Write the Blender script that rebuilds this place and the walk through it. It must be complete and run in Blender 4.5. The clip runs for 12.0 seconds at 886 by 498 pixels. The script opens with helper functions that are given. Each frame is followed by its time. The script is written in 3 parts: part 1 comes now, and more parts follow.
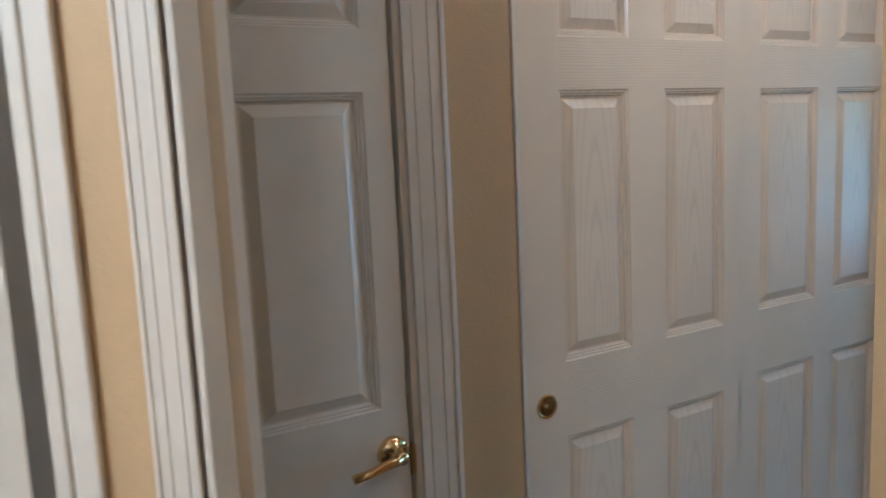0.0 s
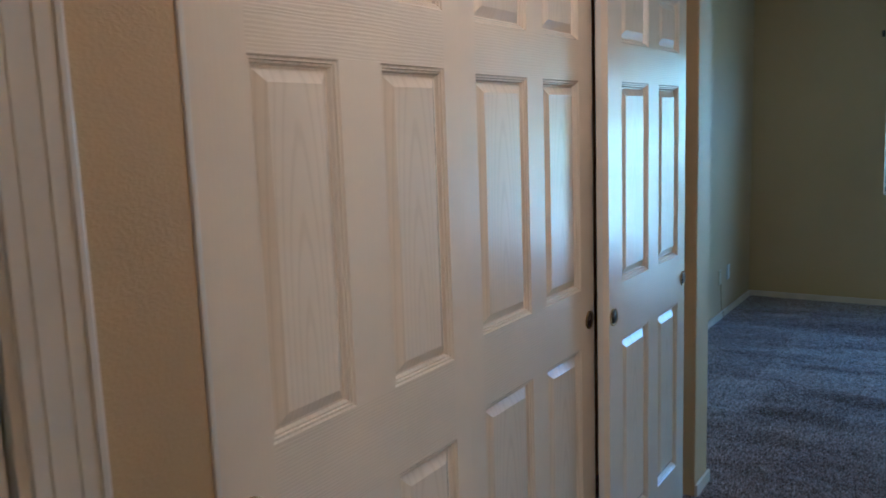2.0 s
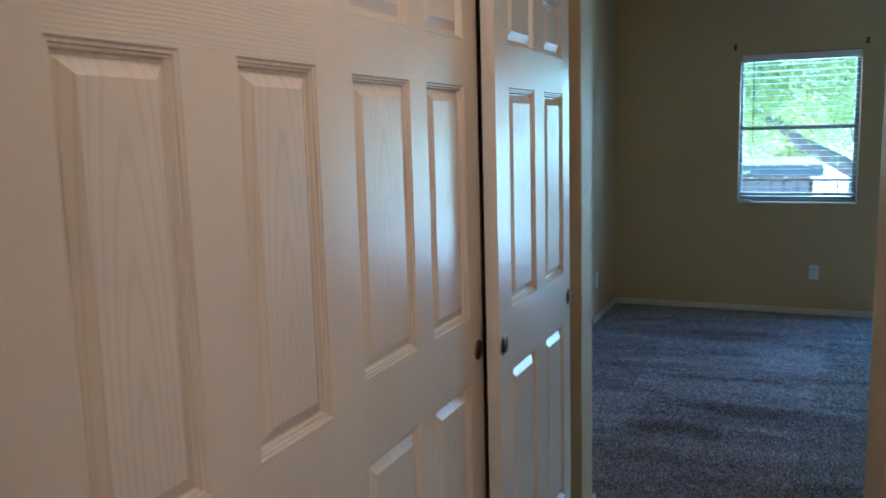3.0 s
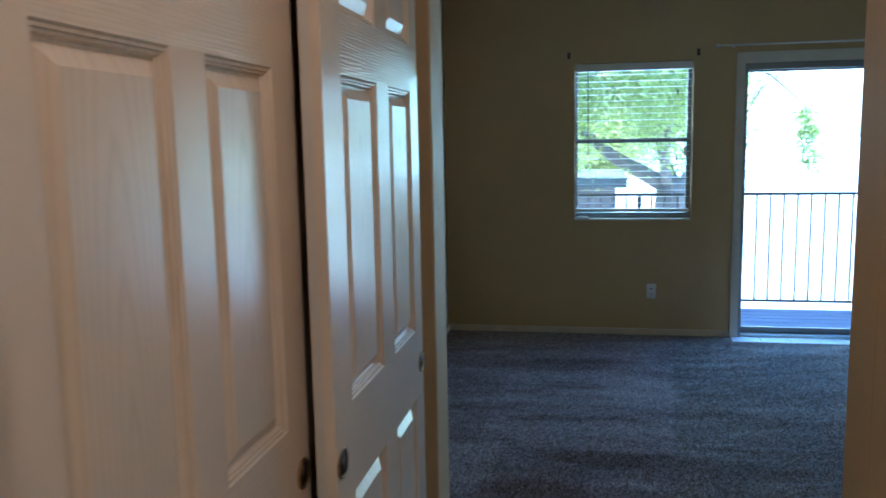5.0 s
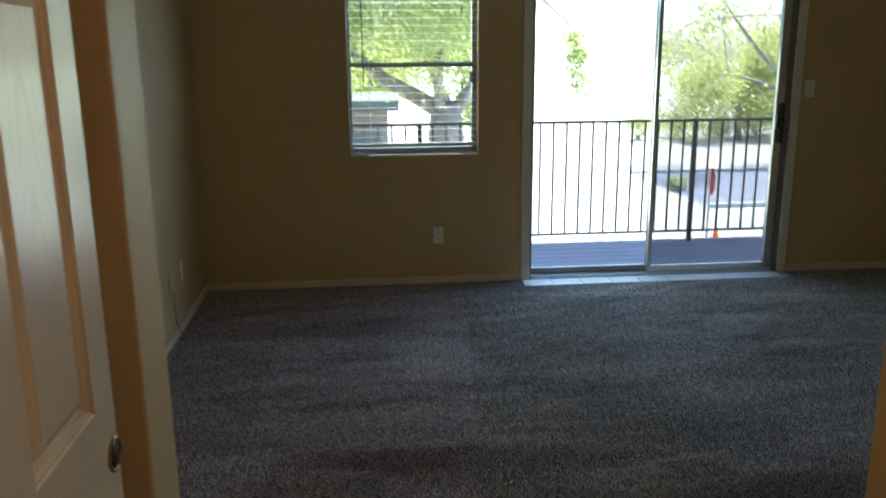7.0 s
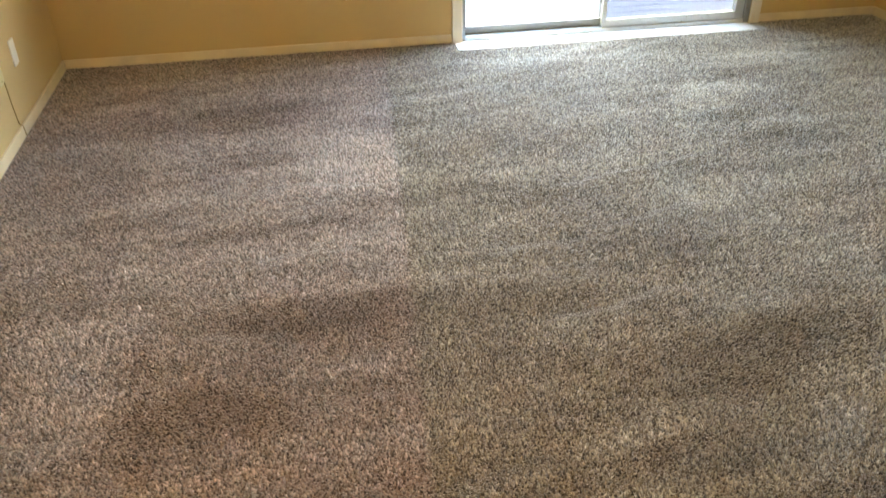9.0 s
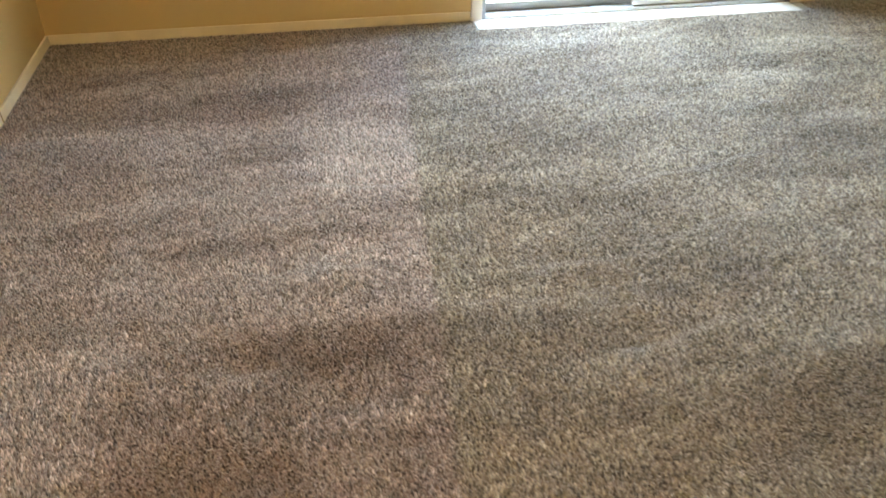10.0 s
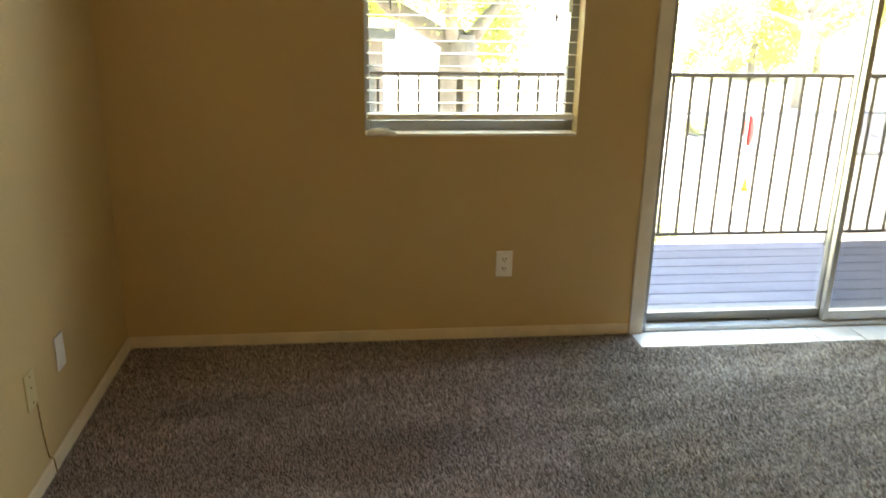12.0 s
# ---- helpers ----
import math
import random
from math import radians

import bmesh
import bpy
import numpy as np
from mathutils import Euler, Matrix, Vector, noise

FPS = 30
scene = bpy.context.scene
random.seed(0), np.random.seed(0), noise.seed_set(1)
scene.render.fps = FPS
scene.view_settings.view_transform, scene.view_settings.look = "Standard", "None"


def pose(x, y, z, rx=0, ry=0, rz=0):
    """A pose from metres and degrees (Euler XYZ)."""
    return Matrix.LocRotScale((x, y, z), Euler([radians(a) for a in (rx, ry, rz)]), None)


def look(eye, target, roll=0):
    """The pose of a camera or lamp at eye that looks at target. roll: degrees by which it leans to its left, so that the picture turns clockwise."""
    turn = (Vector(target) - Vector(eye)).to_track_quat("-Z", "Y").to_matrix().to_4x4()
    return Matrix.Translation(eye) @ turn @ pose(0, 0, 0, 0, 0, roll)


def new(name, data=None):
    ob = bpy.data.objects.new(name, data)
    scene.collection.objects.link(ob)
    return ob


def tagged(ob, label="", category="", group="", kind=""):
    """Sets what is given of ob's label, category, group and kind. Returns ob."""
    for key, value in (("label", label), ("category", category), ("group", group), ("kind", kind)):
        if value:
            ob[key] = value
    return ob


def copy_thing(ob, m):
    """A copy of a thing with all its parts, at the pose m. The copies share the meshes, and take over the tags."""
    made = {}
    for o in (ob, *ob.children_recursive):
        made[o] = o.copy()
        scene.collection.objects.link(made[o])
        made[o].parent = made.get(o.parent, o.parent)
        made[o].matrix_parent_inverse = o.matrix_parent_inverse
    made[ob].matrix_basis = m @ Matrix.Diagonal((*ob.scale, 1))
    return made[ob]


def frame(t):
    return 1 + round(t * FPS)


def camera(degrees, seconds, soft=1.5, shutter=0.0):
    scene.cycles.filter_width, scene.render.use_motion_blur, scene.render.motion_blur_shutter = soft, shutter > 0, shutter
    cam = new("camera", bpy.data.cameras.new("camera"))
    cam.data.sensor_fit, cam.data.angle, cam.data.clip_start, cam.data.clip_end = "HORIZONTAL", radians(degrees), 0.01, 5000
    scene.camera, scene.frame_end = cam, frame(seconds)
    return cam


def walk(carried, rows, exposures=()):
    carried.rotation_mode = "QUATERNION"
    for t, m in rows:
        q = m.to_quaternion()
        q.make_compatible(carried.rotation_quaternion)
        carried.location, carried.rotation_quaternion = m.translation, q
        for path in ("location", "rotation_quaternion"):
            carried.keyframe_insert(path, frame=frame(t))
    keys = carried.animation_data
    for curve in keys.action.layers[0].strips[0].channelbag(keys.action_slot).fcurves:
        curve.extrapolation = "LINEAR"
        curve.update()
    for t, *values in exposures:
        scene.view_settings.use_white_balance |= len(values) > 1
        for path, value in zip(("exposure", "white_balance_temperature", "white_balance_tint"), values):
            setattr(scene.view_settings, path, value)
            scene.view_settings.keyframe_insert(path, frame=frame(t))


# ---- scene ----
cam = camera(57.8, 12.0, 1.5, 0.42)
PATH = [
    (0, (0.224, 0.113, 1.545), (1.242, 1.811, 1.266), -2.7),
    (0.5, (0.246, 0.248, 1.534), (1.486, 1.792, 1.252), -2.3),
    (1, (0.265, 0.388, 1.526), (1.707, 1.743, 1.233), -2.2),
    (1.5, (0.36, 0.495, 1.51), (1.923, 1.706, 1.21), -2.0),
    (2, (0.506, 0.586, 1.508), (2.152, 1.684, 1.215), -2.1),
    (2.5, (0.618, 0.652, 1.513), (2.338, 1.629, 1.222), -1.8),
    (3, (0.731, 0.76, 1.516), (2.542, 1.558, 1.228), -1.6),
    (3.1, (0.751, 0.78, 1.517), (2.575, 1.547, 1.223), -1.6),
    (3.2, (0.779, 0.811, 1.514), (2.62, 1.537, 1.224), -1.5),
    (4.8, (1.34, 1.03, 1.491), (3.276, 1.458, 1.23), -1.1),
    (5, (1.424, 1.032, 1.512), (3.371, 1.401, 1.242), -1.1),
    (5.5, (1.648, 1.027, 1.518), (3.617, 1.25, 1.249), -0.9),
    (6, (1.854, 1.024, 1.536), (3.834, 1.098, 1.264), -0.7),
    (6.5, (2.045, 1.066, 1.545), (4.017, 1.014, 1.219), -0.7),
    (7, (2.267, 1.076, 1.527), (4.204, 0.892, 1.061), -0.5),
    (7.5, (2.492, 1.046, 1.528), (4.381, 0.802, 0.919), -0.3),
    (7.7, (2.582, 1.032, 1.528), (4.449, 0.778, 0.856), -0.2),
    (9.3, (3.196, 0.913, 1.459), (4.83, 0.601, 0.35), -0.4),
    (9.5, (3.256, 0.904, 1.443), (4.883, 0.593, 0.322), -0.2),
    (10, (3.473, 0.965, 1.428), (5.091, 0.655, 0.295), 0.3),
    (10.5, (3.703, 1.066, 1.431), (5.365, 0.759, 0.362), 0.7),
    (11, (4.001, 1.088, 1.435), (5.773, 0.811, 0.548), 1.0),
    (11.5, (4.249, 1.16, 1.428), (6.107, 0.899, 0.734), 1.2),
    (12, (4.451, 1.214, 1.466), (6.337, 1.003, 0.835), 1.0),
]
walk(cam, [(t, look(eye, target, roll)) for t, eye, target, roll in PATH],
     [(0.0, 3.35, 3450, 0), (1.0, 3.35, 3450, 0), (2.0, 3.3, 3700, 4), (3.0, 3.15, 3850, 6), (5.0, 2.75, 4050, 8), (5.5, 2.42, 4350, 9), (6.5, 2.5, 5200, 10), (7.0, 2.55, 5400, 11), (7.5, 2.95, 5600, 12), (9.3, 5.35, 7500, 15), (10.5, 5.1, 7300, 14), (11.2, 4.2, 7500, 14), (12.0, 3.87, 7650, 14)])

# ---- world, sun, lamps ----
SUN_EL, SUN_AZ = radians(66), radians(126)
world = bpy.data.worlds.new("sky")
scene.world = world
world.use_nodes = True
wn = world.node_tree.nodes
sky = wn.new("ShaderNodeTexSky")
sky.sky_type, sky.sun_disc = "NISHITA", False
sky.sun_elevation, sky.sun_rotation = SUN_EL, SUN_AZ
sky.dust_density = 2.0
world.node_tree.links.new(sky.outputs[0], wn["Background"].inputs[0])
wn["Background"].inputs[1].default_value = 0.15

sun = new("sun", bpy.data.lights.new("sun", "SUN"))
sun.data.energy, sun.data.angle, sun.data.color = 4.0, radians(0.6), (1.0, 0.95, 0.86)
sun_from = Vector((math.sin(SUN_AZ) * math.cos(SUN_EL), math.cos(SUN_AZ) * math.cos(SUN_EL), math.sin(SUN_EL)))
sun.matrix_world = look(sun_from * 30, (0, 0, 0))

# Unseen lamps, added at chosen places for the warm light on casing and doors.
unseen_entry_lamp = new("unseen_entry_lamp", bpy.data.lights.new("unseen_entry_lamp", "POINT"))
unseen_entry_lamp.data.energy, unseen_entry_lamp.data.color, unseen_entry_lamp.data.shadow_soft_size = 7.2, (1.0, 0.67, 0.38), 0.12
unseen_entry_lamp.location = (-0.66, -0.12, 2.25)

unseen_inner = new("unseen_inner_lamp", bpy.data.lights.new("unseen_inner_lamp", "POINT"))
unseen_inner.data.energy, unseen_inner.data.color, unseen_inner.data.shadow_soft_size = 1.05, (1.0, 0.55, 0.26), 0.09
unseen_inner.location = (2.05, 0.90, 2.44)


def sky_lamp(name, at, way, wide, high, watts, color):
    """Daylight that comes in through one glazed opening."""
    ob = new(name, bpy.data.lights.new(name, "AREA"))
    ob.data.shape, ob.data.size, ob.data.size_y = "RECTANGLE", wide, high
    ob.data.energy, ob.data.color = watts, color
    ob.matrix_world = look(at, [a + b for a, b in zip(at, way)])


sky_lamp("door_skylight", (8.60, -1.40, 2.36), (-1.0, 0.35, -0.60), 3.6, 0.55, 23.0, (0.38, 0.63, 1.0))
sky_lamp("door_ground_light", (8.20, -1.10, 0.90), (-1.0, 0.10, 0.0), 2.4, 1.2, 7.0, (0.95, 1.0, 0.72))
sky_lamp("window_daylight", (8.00, 0.75, 1.62), (-1.0, 0.05, -0.35), 0.76, 0.85, 2.4, (0.88, 1.0, 0.76))


# ---- materials ----
def material(name, build):
    m = bpy.data.materials.new(name)
    m.use_nodes = True
    nt = m.node_tree
    b = nt.nodes["Principled BSDF"]
    build(nt, nt.nodes, nt.links, b)
    return m


def coords(nt, scale=(1, 1, 1), shuffle=True, shift=(0, 0, 0)):
    """Object coordinates at real size, shifted by a random amount for each object."""
    n, l = nt.nodes, nt.links
    tc = n.new("ShaderNodeTexCoord")
    mp = n.new("ShaderNodeMapping")
    mp.inputs["Scale"].default_value, mp.inputs["Location"].default_value = scale, shift
    l.new(tc.outputs["Object"], mp.inputs["Vector"])
    if shuffle:
        oi = n.new("ShaderNodeObjectInfo")
        mul = n.new("ShaderNodeMath")
        mul.operation, mul.inputs[1].default_value = "MULTIPLY", 37.0
        l.new(oi.outputs["Random"], mul.inputs[0])
        l.new(mul.outputs[0], mp.inputs["Location"])
    return mp.outputs[0]


def noise_of(nt, vec, scale, detail=3, rough=0.55):
    t = nt.nodes.new("ShaderNodeTexNoise")
    t.inputs["Scale"].default_value, t.inputs["Detail"].default_value, t.inputs["Roughness"].default_value = scale, detail, rough
    nt.links.new(vec, t.inputs["Vector"])
    return t.outputs["Fac"]


def ramp(nt, fac, stops):
    r = nt.nodes.new("ShaderNodeValToRGB")
    e = r.color_ramp.elements
    while len(e) < len(stops):
        e.new(0.5)
    for k, (p, c) in enumerate(stops):
        e[k].position, e[k].color = p, (*c, 1) if len(c) == 3 else c
    nt.links.new(fac, r.inputs["Fac"])
    return r.outputs["Color"]


def bump(nt, b, height, strength, distance, normal=None):
    k = nt.nodes.new("ShaderNodeBump")
    k.inputs["Strength"].default_value, k.inputs["Distance"].default_value = strength, distance
    nt.links.new(height, k.inputs["Height"])
    if normal:
        nt.links.new(normal, k.inputs["Normal"])
    nt.links.new(k.outputs[0], b.inputs["Normal"])
    return k.outputs[0]


def mixed(nt, fac, a, c):
    x = nt.nodes.new("ShaderNodeMix")
    x.data_type = "RGBA"
    nt.links.new(fac, x.inputs["Factor"])
    for s, v in ((6, a), (7, c)):
        if isinstance(v, tuple):
            x.inputs[s].default_value = (*v, 1)
        else:
            nt.links.new(v, x.inputs[s])
    return x.outputs[2]


def wall_paint(color):
    def build(nt, n, l, b):
        v = coords(nt, shuffle=False)
        big = noise_of(nt, v, 1.3, 4)
        c0, c1 = tuple(x * 0.94 for x in color), tuple(min(1, x * 1.04) for x in color)
        l.new(ramp(nt, big, [(0.3, c0), (0.7, c1)]), b.inputs["Base Color"])
        b.inputs["Roughness"].default_value = 0.55
        b.inputs["Specular IOR Level"].default_value = 0.35
        blobs = noise_of(nt, v, 190, 2, 0.5)
        l.new(ramp(nt, blobs, [(0.42, (0, 0, 0)), (0.62, (1, 1, 1))]), n.new("ShaderNodeRGBToBW").inputs[0])
        bw = n[-1]
        bump(nt, b, bw.outputs[0], 0.28, 0.0008)
    return build


def grained_paint(kind, color=(0.76, 0.65, 0.49), rough=0.215):
    """Semi-gloss white paint over pressed wood grain: "x" or "z" runs along that axis, "field" makes the arched grain of a panel."""
    def build(nt, n, l, b):
        s = (5, 55, 55) if kind == "x" else (55, 55, 5)
        fine = noise_of(nt, coords(nt, s), 4.0, 4, 0.65)
        w = n.new("ShaderNodeTexWave")
        if kind == "field":
            w.wave_type, w.rings_direction = "RINGS", "Y"
            v2 = coords(nt, (24, 1, 2.1), False, (0, 0, 0.55))
            w.inputs["Scale"].default_value, w.inputs["Distortion"].default_value = 1.0, 3.2
        else:
            w.bands_direction = "Z" if kind == "x" else "X"
            v2 = coords(nt, (3.5, 30, 30) if kind == "x" else (20, 20, 1.2))
            w.inputs["Scale"].default_value, w.inputs["Distortion"].default_value = 1.6, 6.0
        w.inputs["Detail"].default_value, w.inputs["Detail Scale"].default_value = 2.0, 0.9
        l.new(v2, w.inputs["Vector"])
        mul = n.new("ShaderNodeMath")
        mul.operation, mul.inputs[1].default_value = "MULTIPLY_ADD", {"x": 1.0, "z": 0.25, "field": 1.6}[kind]
        l.new(w.outputs["Fac"], mul.inputs[0])
        l.new(fine, mul.inputs[2])
        smudge = noise_of(nt, coords(nt, shuffle=False), 3.5, 4)
        c0 = tuple(x * 0.93 for x in color)
        dip = {"x": 0.95, "z": 0.995, "field": 0.93}[kind]
        vein = ramp(nt, w.outputs["Fac"], [(0.0, (dip, dip * 0.99, dip * 0.97)), (0.3, (1, 1, 1))])
        l.new(times(nt, ramp(nt, smudge, [(0.3, c0), (0.65, color)]), vein), b.inputs["Base Color"])
        l.new(ramp(nt, smudge, [(0.3, (rough + 0.02,) * 3), (0.7, (rough - 0.015,) * 3)]), b.inputs["Roughness"])
        b.inputs["Specular IOR Level"].default_value = 0.32
        bump(nt, b, mul.outputs[0], 0.5, {"x": 0.0005, "z": 0.00016, "field": 0.00011}[kind])
    return build


def plain_paint(color, rough=0.35, speck=0.05):
    def build(nt, n, l, b):
        v = coords(nt)
        f = noise_of(nt, v, 9, 4)
        c0 = tuple(x * (1 - speck * 2) for x in color)
        l.new(ramp(nt, f, [(0.3, c0), (0.6, color)]), b.inputs["Base Color"])
        b.inputs["Roughness"].default_value = rough
        bump(nt, b, noise_of(nt, v, 90, 2), 0.15, 0.001)
    return build


def metal(color, rough, speck=0.1):
    def build(nt, n, l, b):
        v = coords(nt)
        f = noise_of(nt, v, 40, 3)
        l.new(ramp(nt, f, [(0.3, tuple(x * (1 - speck) for x in color)), (0.7, color)]), b.inputs["Base Color"])
        b.inputs["Metallic"].default_value = 1.0
        l.new(ramp(nt, f, [(0.3, (rough * 0.7,) * 3), (0.7, (rough * 1.4,) * 3)]), b.inputs["Roughness"])
    return build


def times(nt, a, c):
    m = nt.nodes.new("ShaderNodeMix")
    m.data_type, m.blend_type = "RGBA", "MULTIPLY"
    m.inputs["Factor"].default_value = 1.0
    nt.links.new(a, m.inputs[6])
    nt.links.new(c, m.inputs[7])
    return m.outputs[2]


def carpet_mat(pile):
    def build(nt, n, l, b):
        v = coords(nt, shuffle=False)
        wide = coords(nt, (3.4, 0.7, 1), False)
        patch = noise_of(nt, wide, 2.0, 6, 0.62)
        blotch = noise_of(nt, v, 1.2, 4)
        if pile:
            lay = n.new("ShaderNodeAttribute")
            lay.attribute_name = "nap_shade"
            grain = n.new("ShaderNodeNewGeometry").outputs["Random Per Island"]
        else:
            grain = noise_of(nt, v, 120, 3, 0.7)
        c = ramp(nt, grain, [(0.0, (0.036, 0.024, 0.018)), (0.30, (0.115, 0.085, 0.066)), (0.65, (0.27, 0.211, 0.174)), (1.0, (0.56, 0.47, 0.405))])
        c = times(nt, c, ramp(nt, patch, [(0.37, (0.74, 0.72, 0.70)), (0.50, (0.94, 0.93, 0.92)), (0.63, (1.10, 1.09, 1.08))]))
        c = times(nt, c, ramp(nt, blotch, [(0.30, (0.80, 0.77, 0.74)), (0.55, (1, 1, 1))]))
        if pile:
            # Shade of brushed strokes and pressed grooves, put into the pile colour.
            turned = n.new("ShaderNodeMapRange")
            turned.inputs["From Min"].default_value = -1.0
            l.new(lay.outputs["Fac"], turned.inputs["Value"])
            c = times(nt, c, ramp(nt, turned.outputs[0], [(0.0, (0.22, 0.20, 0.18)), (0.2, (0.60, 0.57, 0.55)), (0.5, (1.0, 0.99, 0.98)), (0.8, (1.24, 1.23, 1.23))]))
        xyz, far = n.new("ShaderNodeSeparateXYZ"), n.new("ShaderNodeMapRange")
        l.new(v, xyz.inputs[0])
        far.inputs["From Min"].default_value, far.inputs["From Max"].default_value = 1.130, 1.155
        slant = n.new("ShaderNodeMath")
        slant.operation, slant.inputs[1].default_value = "MULTIPLY_ADD", 0.095
        l.new(xyz.outputs["X"], slant.inputs[0])
        l.new(xyz.outputs["Y"], slant.inputs[2])
        l.new(slant.outputs[0], far.inputs["Value"])
        # The two sides of the seam take lilac and yellow light as colour.
        c = times(nt, c, mixed(nt, far.outputs[0], (0.95, 0.98, 0.89), (1.10, 1.04, 1.09)))
        l.new(c, b.inputs["Base Color"])
        b.inputs["Roughness"].default_value = 0.85
        b.inputs["Specular IOR Level"].default_value = 0.25
        b.inputs["Sheen Weight"].default_value = 0.6
        b.inputs["Sheen Roughness"].default_value = 0.5
        if not pile:
            bump(nt, b, grain, 0.9, 0.012)
    return build


def glass_mat(nt, n, l, b):
    out = n["Material Output"]
    clear, gloss, mx, fr = n.new("ShaderNodeBsdfTransparent"), n.new("ShaderNodeBsdfGlossy"), n.new("ShaderNodeMixShader"), n.new("ShaderNodeFresnel")
    clear.inputs[0].default_value = (0.93, 0.96, 0.94, 1)
    gloss.inputs["Roughness"].default_value = 0.02
    fr.inputs[0].default_value = 1.5
    l.new(fr.outputs[0], mx.inputs[0])
    l.new(clear.outputs[0], mx.inputs[1])
    l.new(gloss.outputs[0], mx.inputs[2])
    l.new(mx.outputs[0], out.inputs["Surface"])


def screen_mat(nt, n, l, b):
    out = n["Material Output"]
    clear, mx = n.new("ShaderNodeBsdfTransparent"), n.new("ShaderNodeMixShader")
    b.inputs["Base Color"].default_value = (0.03, 0.03, 0.032, 1)
    b.inputs["Roughness"].default_value = 0.7
    mx.inputs[0].default_value = 0.36
    l.new(clear.outputs[0], mx.inputs[1])
    l.new(b.outputs[0], mx.inputs[2])
    l.new(mx.outputs[0], out.inputs["Surface"])


def leaf_mat(dark, light):
    def build(nt, n, l, b):
        g = n.new("ShaderNodeNewGeometry")
        l.new(mixed(nt, g.outputs["Random Per Island"], dark, light), b.inputs["Base Color"])
        b.inputs["Roughness"].default_value = 0.6
        tr, mx, out = n.new("ShaderNodeBsdfTranslucent"), n.new("ShaderNodeMixShader"), n["Material Output"]
        tr.inputs[0].default_value = (light[0] * 1.6, light[1] * 1.6, light[2], 1)
        mx.inputs[0].default_value = 0.4
        l.new(b.outputs[0], mx.inputs[1])
        l.new(tr.outputs[0], mx.inputs[2])
        l.new(mx.outputs[0], out.inputs["Surface"])
    return build


def rough_mat(a, c, scale, bump_scale, depth, rough=0.85, stretch=(1, 1, 1)):
    def build(nt, n, l, b):
        v = coords(nt, stretch)
        f = noise_of(nt, v, scale, 6, 0.6)
        l.new(ramp(nt, f, [(0.3, a), (0.7, c)]), b.inputs["Base Color"])
        b.inputs["Roughness"].default_value = rough
        bump(nt, b, noise_of(nt, v, bump_scale, 4), 0.6, depth)
    return build


WALL = material("tan_wall_paint", wall_paint((0.54, 0.39, 0.185)))
CEIL = material("ceiling_paint", wall_paint((0.78, 0.75, 0.70)))
GRAIN_Z = material("white_paint_upright_grain", grained_paint("z"))
GRAIN_FIELD = material("white_paint_arched_grain", grained_paint("field"))
GRAIN_X = material("white_paint_level_grain", grained_paint("x"))
SMOOTH = material("smooth_door_paint", plain_paint((0.66, 0.615, 0.52), 0.34, 0.03))
TRIM = material("white_trim_paint", plain_paint((0.70, 0.64, 0.53), 0.35, 0.04))
BASE = material("cream_baseboard_paint", plain_paint((0.72, 0.61, 0.43), 0.4, 0.06))
BRASS = material("polished_brass", metal((0.83, 0.60, 0.24), 0.12))
OLD_BRASS = material("aged_brass", metal((0.42, 0.29, 0.12), 0.3))
# Dark brown for the shade inside a finger pull.
CUP_SHADE = material("cup_shade_brown", plain_paint((0.045, 0.028, 0.014), 0.3))
ALUM = material("anodised_aluminium", metal((0.62, 0.62, 0.60), 0.38))
# Aluminium darkened in colour for frames that stand against the light.
SHADED_ALUM = material("shaded_aluminium", metal((0.30, 0.30, 0.30), 0.45))
BLACK = material("black_plastic", plain_paint((0.025, 0.025, 0.027), 0.4))
IRON = material("dark_painted_iron", plain_paint((0.045, 0.038, 0.034), 0.5))
PLASTIC = material("white_plastic", plain_paint((0.80, 0.78, 0.73), 0.3, 0.02))
IVORY = material("yellowed_plate", plain_paint((0.60, 0.49, 0.25), 0.4))
VINYL = material("blind_slat_vinyl", plain_paint((0.82, 0.81, 0.77), 0.4, 0.02))
CARPET = material("beige_carpet", carpet_mat(False))
PILE = material("beige_carpet_pile", carpet_mat(True))
GLASS = material("window_glass", glass_mat)
SCREEN = material("insect_screen", screen_mat)
TILE = material("white_glazed_tile", plain_paint((0.78, 0.77, 0.74), 0.18, 0.05))
GROUT = material("grey_grout", rough_mat((0.30, 0.29, 0.27), (0.42, 0.40, 0.37), 30, 120, 0.001))
# The deck's shade and sky blue are put into this base colour.
DECK = material("shade_toned_deck_board", rough_mat((0.085, 0.095, 0.145), (0.125, 0.138, 0.20), 7, 60, 0.001, 0.95, (1, 0.15, 1)))
STUCCO = material("outside_stucco", rough_mat((0.42, 0.37, 0.30), (0.52, 0.46, 0.38), 3, 60, 0.004))
BROWN = material("brown_stucco", rough_mat((0.13, 0.11, 0.09), (0.19, 0.165, 0.135), 3, 60, 0.004))
ROOFING = material("grey_roofing", rough_mat((0.06, 0.066, 0.055), (0.10, 0.105, 0.09), 2, 40, 0.004))
BARK = material("grey_bark", rough_mat((0.12, 0.105, 0.092), (0.27, 0.24, 0.21), 6, 18, 0.02, 0.9, (1, 1, 0.4)))
# Far bark is paled in colour so that it washes out in the glare.
FAR_BARK = material("glare_paled_bark", rough_mat((0.26, 0.23, 0.19), (0.40, 0.36, 0.30), 6, 18, 0.02))
# Shrub leaves are paled for the same glare.
SHRUB_LEAF = material("glare_paled_shrub_leaf", leaf_mat((0.22, 0.24, 0.16), (0.40, 0.42, 0.30)))
